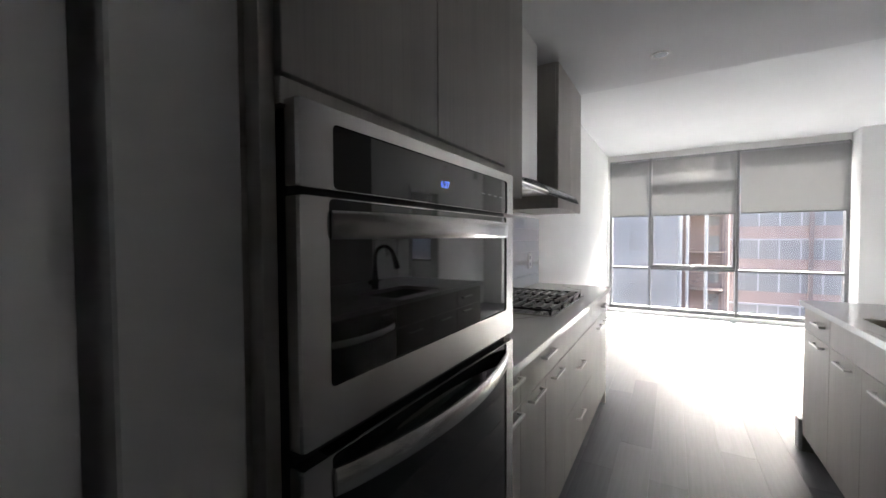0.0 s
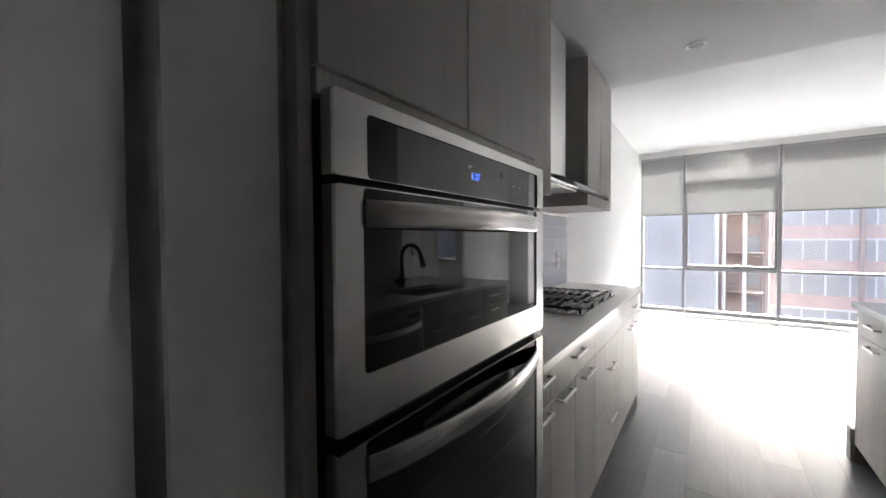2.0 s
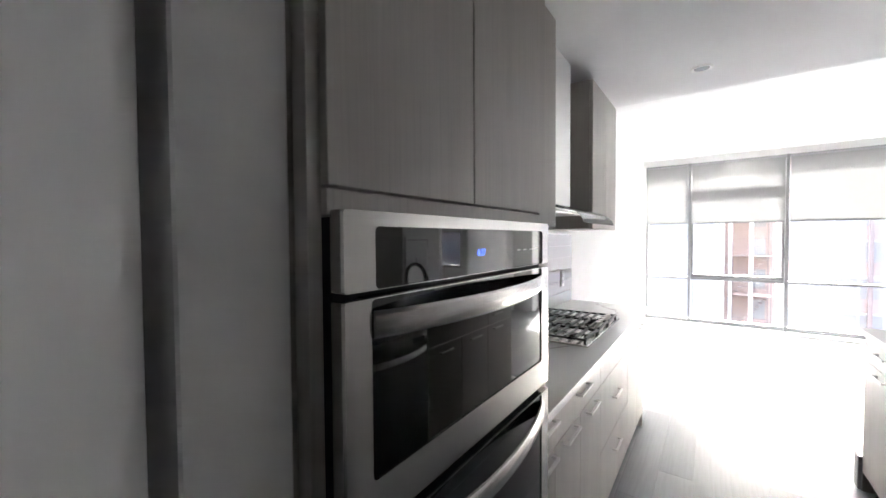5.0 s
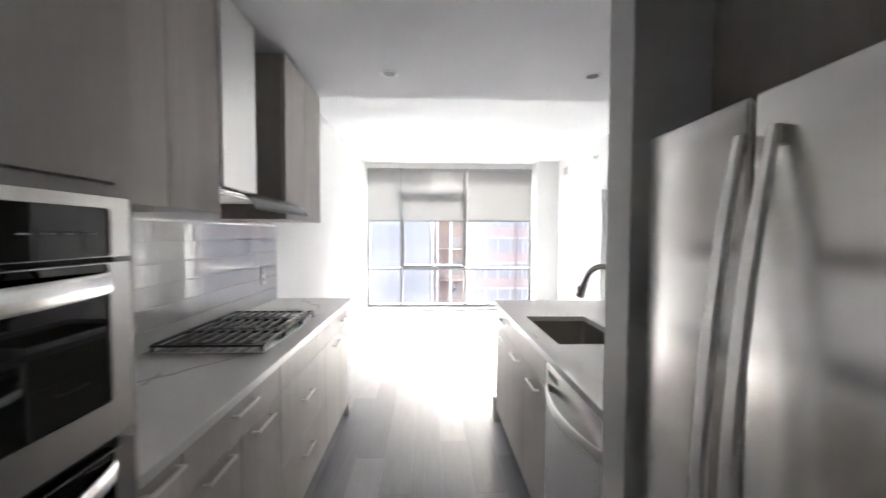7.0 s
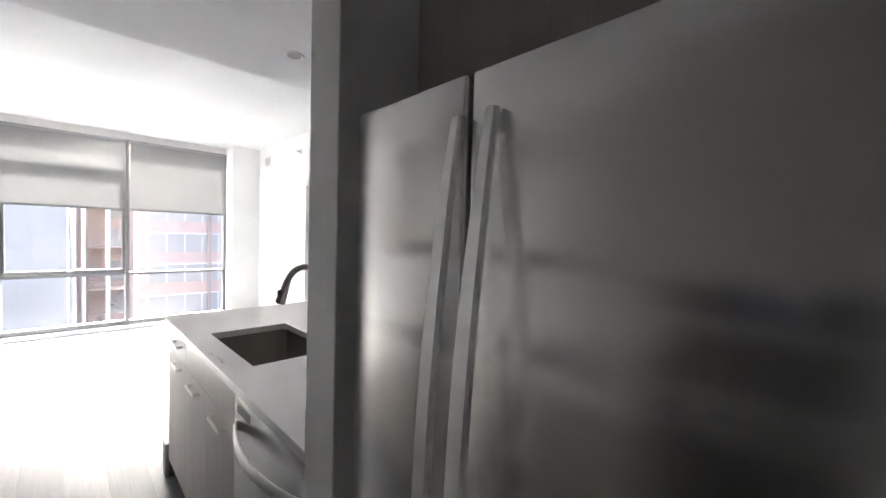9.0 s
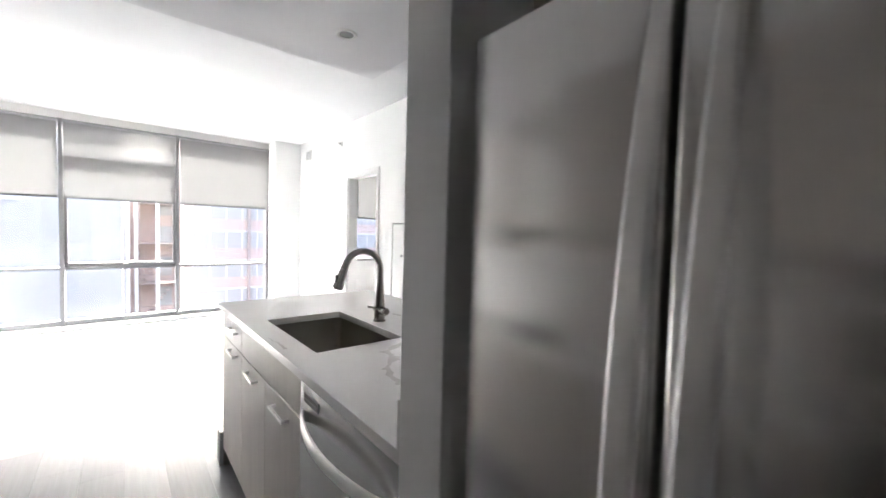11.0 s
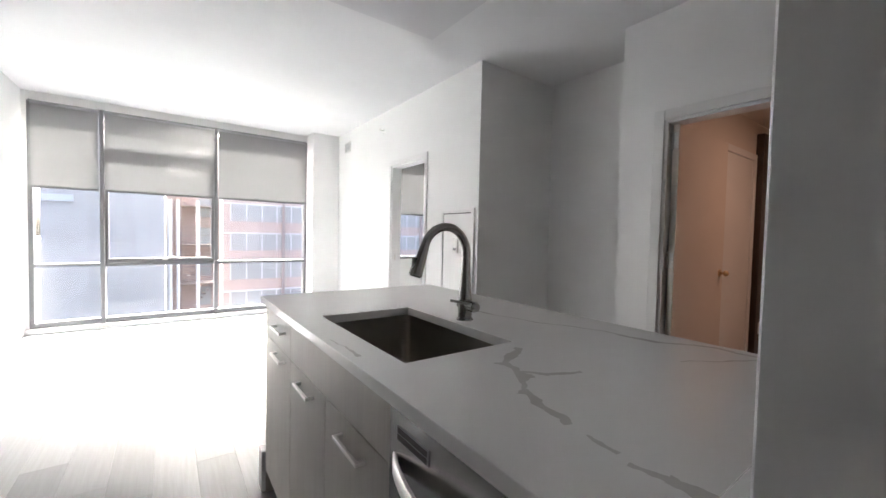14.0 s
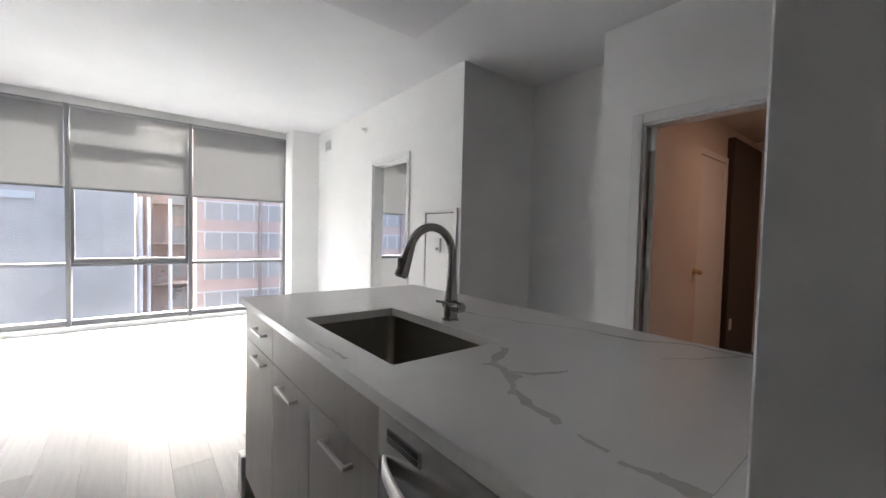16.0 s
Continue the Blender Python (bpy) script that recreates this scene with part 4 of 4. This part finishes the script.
# ---- refrigerator ----
FX, FY0, FY1, FZ = 0.329, 1.37, 2.274, 1.626
fr = thing("refrigerator", (0.75, 1.82, 0), "stainless steel side-by-side refrigerator with bowed vertical handles", "refrigerator")
part("body", boxes(((0.415, FY0 + 0.006, 0.02), (1.12, FY1 - 0.006, FZ - 0.03)), bevel=0.004), GREY, fr)
part("base_grille", boxes(((0.43, FY0 + 0.01, 0.0), (0.46, FY1 - 0.01, 0.085))), BLACK, fr)
part("gasket", boxes(((0.398, FY0 + 0.012, 0.10), (0.4145, FY1 - 0.012, FZ - 0.01))), RUBBER, fr)
YS_ = 1.994
def fridge_door(y0, y1, hy):
    d_ = part("door", boxes(((FX, y0, 0.095), (0.397, y1, FZ)), bevel=0.007, segs=3), STEEL_F, fr, smooth=True)
    n = 26
    bm = bmesh.new()
    z0, z1 = 0.44, 1.566
    strip(bm, [(FX - 0.013 - 0.052 * abs(math.sin(math.pi * k / n)) ** 0.9, hy, z0 + (z1 - z0) * k / n) for k in range(n + 1)], (0, 0.0155, 0), (0.012, 0, 0), 0.45)
    part("handle", bm, STEEL_H, d_, "bowed vertical steel handle", smooth=True)
    for z in (z0 + 0.016, z1 - 0.016):
        part("mount", boxes(((FX - 0.014, hy - 0.008, z - 0.012), (FX - 0.0002, hy + 0.008, z + 0.012)), bevel=0.002), STEEL_H, d_)
fridge_door(FY0, YS_ - 0.004, 1.946)
fridge_door(YS_ + 0.004, FY1, 2.006)
fcab = thing("fridge_top_cabinet", (0.8, 1.82, 1.74), "grey oak laminate cabinet above the refrigerator", "cabinet")
part("body", boxes(((0.508, 1.335, 1.634), (1.155, 2.293, ZS - 0.004))), CABINET, fcab)
front(fcab, "door", 0.487, -1, 1.335, 1.82, 1.632, ZS - 0.006)
front(fcab, "door", 0.487, -1, 1.82, 2.293, 1.632, ZS - 0.006)

# ---- outside ----
structure("ground", boxes(((-400, 8.9, -14.4), (400, 600, -14.0))), ASPHALT, "asphalt street and lots far below", "ground")


def building(name, label, x0, x1, y0, y1, z1, mat, z0=-14.0):
    b = thing(name, ((x0 + x1) / 2, (y0 + y1) / 2, z0), label, "building")
    part("wall", boxes(((x0, y0, z0), (x1, y1, z1))), mat, b)
    return b


b1 = building("grey_building", "plain grey rendered party wall of a near building", -3.2, -0.13, 19.0, 30.0, 5.6, STUCCO)
part("parapet", boxes(((-3.25, 18.9, 5.6), (-0.08, 30.1, 5.85))), CONCRETE, b1)
part("sign_panel", boxes(((-3.19, 18.93, 2.0), (-2.45, 18.999, 2.22))), CONCRETE, b1)
bf = building("far_building", "pale distant building behind the grey party wall", -16.0, -3.6, 34.0, 46.0, 0.4, CONCRETE)
BX0, BY = 5.0, 52.0
b2 = building("brick_building", "pale red brick office building with ribbon windows", BX0, 62.0, BY, 75.0, 12.6, BRICK)
for s_ in range(-4, 3):
    z = 0.96 + s_ * 3.36
    part("sill_band", boxes(((BX0 - 0.1, BY - 0.16, z - 0.12), (62.0, BY - 0.001, z + 0.06))), CONCRETE, b2)
    rb = part("ribbon_window", boxes(((BX0 + 0.7, BY - 0.06, z - 2.04), (62.0, BY - 0.001, z - 0.121))), FARGLASS, b2, "continuous dark glass window band")
    for k in range(34):
        x = BX0 + 0.75 + k * 1.65
        part("mullion", boxes(((x - 0.07, BY - 0.12, z - 2.03), (x + 0.07, BY - 0.061, z - 0.122))), CONCRETE, rb)
for k in range(5):
    x = BX0 + 6.4 + k * 9.9
    part("down_pipe", boxes(((x - 0.16, BY - 0.4, -14), (x + 0.16, BY - 0.17, 12.4))), RUST, b2)
b3 = building("courtyard_building", "brick rear wall between two buildings", -0.1, 2.3, 27.0, 34.0, 4.0, BRICK)
for z in range(-6, 3):
    part("window", boxes(((1.3, 26.93, z * 1.6 + 0.3), (1.9, 26.999, z * 1.6 + 1.3))), FARGLASS, b3)
for x, r in ((0.02, 0.11), (0.35, 0.07), (1.15, 0.08)):
    pp = thing("drain_pipe", (x, 24.5, -14), "pale vertical metal pipe on the rear wall", "pipe", "pipes on the rear wall")
    part("tube", cyl(bmesh.new(), (x, 24.5, -14), (x, 24.5, 2.6), r, n=14), PIPE, pp, smooth=True)
    for z in range(-4, 2):
        part("bracket", boxes(((x - r - 0.03, 24.45, z * 1.7), (x + r + 0.03, 24.55, z * 1.7 + 0.07))), PIPE, pp)
fe = thing("fire_escape", (0.9, 26.2, -14), "rusty iron fire escape with stairs between buildings", "fire escape")
for x in (0.5, 2.0):
    for y in (25.6, 26.9):
        part("post", boxes(((x - 0.03, y - 0.03, -14), (x + 0.03, y + 0.03, 3.2))), RUST, fe)
for k in range(-4, 2):
    z = k * 2.0 + 0.4
    part("platform", boxes(((0.45, 25.55, z), (2.05, 26.95, z + 0.05))), RUST, fe)
    part("rail", boxes(((0.45, 25.56, z + 0.9), (2.05, 25.6, z + 0.94)), ((0.45, 25.56, z + 0.5), (2.05, 25.6, z + 0.53))), RUST, fe)
    for q in range(9):
        part("step", boxes(((0.6 + q * 0.14, 25.9, z + 0.2 + q * 0.2), (0.76 + q * 0.14, 26.5, z + 0.23 + q * 0.2))), RUST, fe)

# ---- floor planks, last ----
PW, PL = 0.178, 1.22
cache = {}
random.seed(5)
def plank(x0, x1, y0, y1):
    key = (round(x1 - x0, 3), round(y1 - y0, 3))
    if key not in cache:
        cache[key] = mesh_of("plank", boxes(((0.0004, 0.0004, -0.0115), (key[0] - 0.0004, key[1] - 0.0004, 0)), bevel=0.0008), PLANK)
    ob = new("plank", cache[key])
    ob.parent = floor
    ob.location = (x0, y0, 0)
def lay(ax0, ax1, ay0, ay1):
    i = 0
    x = ax0
    while x < ax1 - 0.01:
        xe = min(x + PW, ax1)
        y = ay0 - round(random.random() * 6) * PL / 7
        while y < ay1:
            a, b = max(y, ay0), min(y + PL, ay1)
            if b - a > 0.03:
                plank(x, xe, a, b)
            y += PL
        x = xe
lay(XW, XE, YS, YN)
lay(XE, XE + 1.78, 5.0, YN)
lay(XE2, XE2 + 1.9, 1.9, 3.56)
lay(XE, XE2, YS, 4.84)
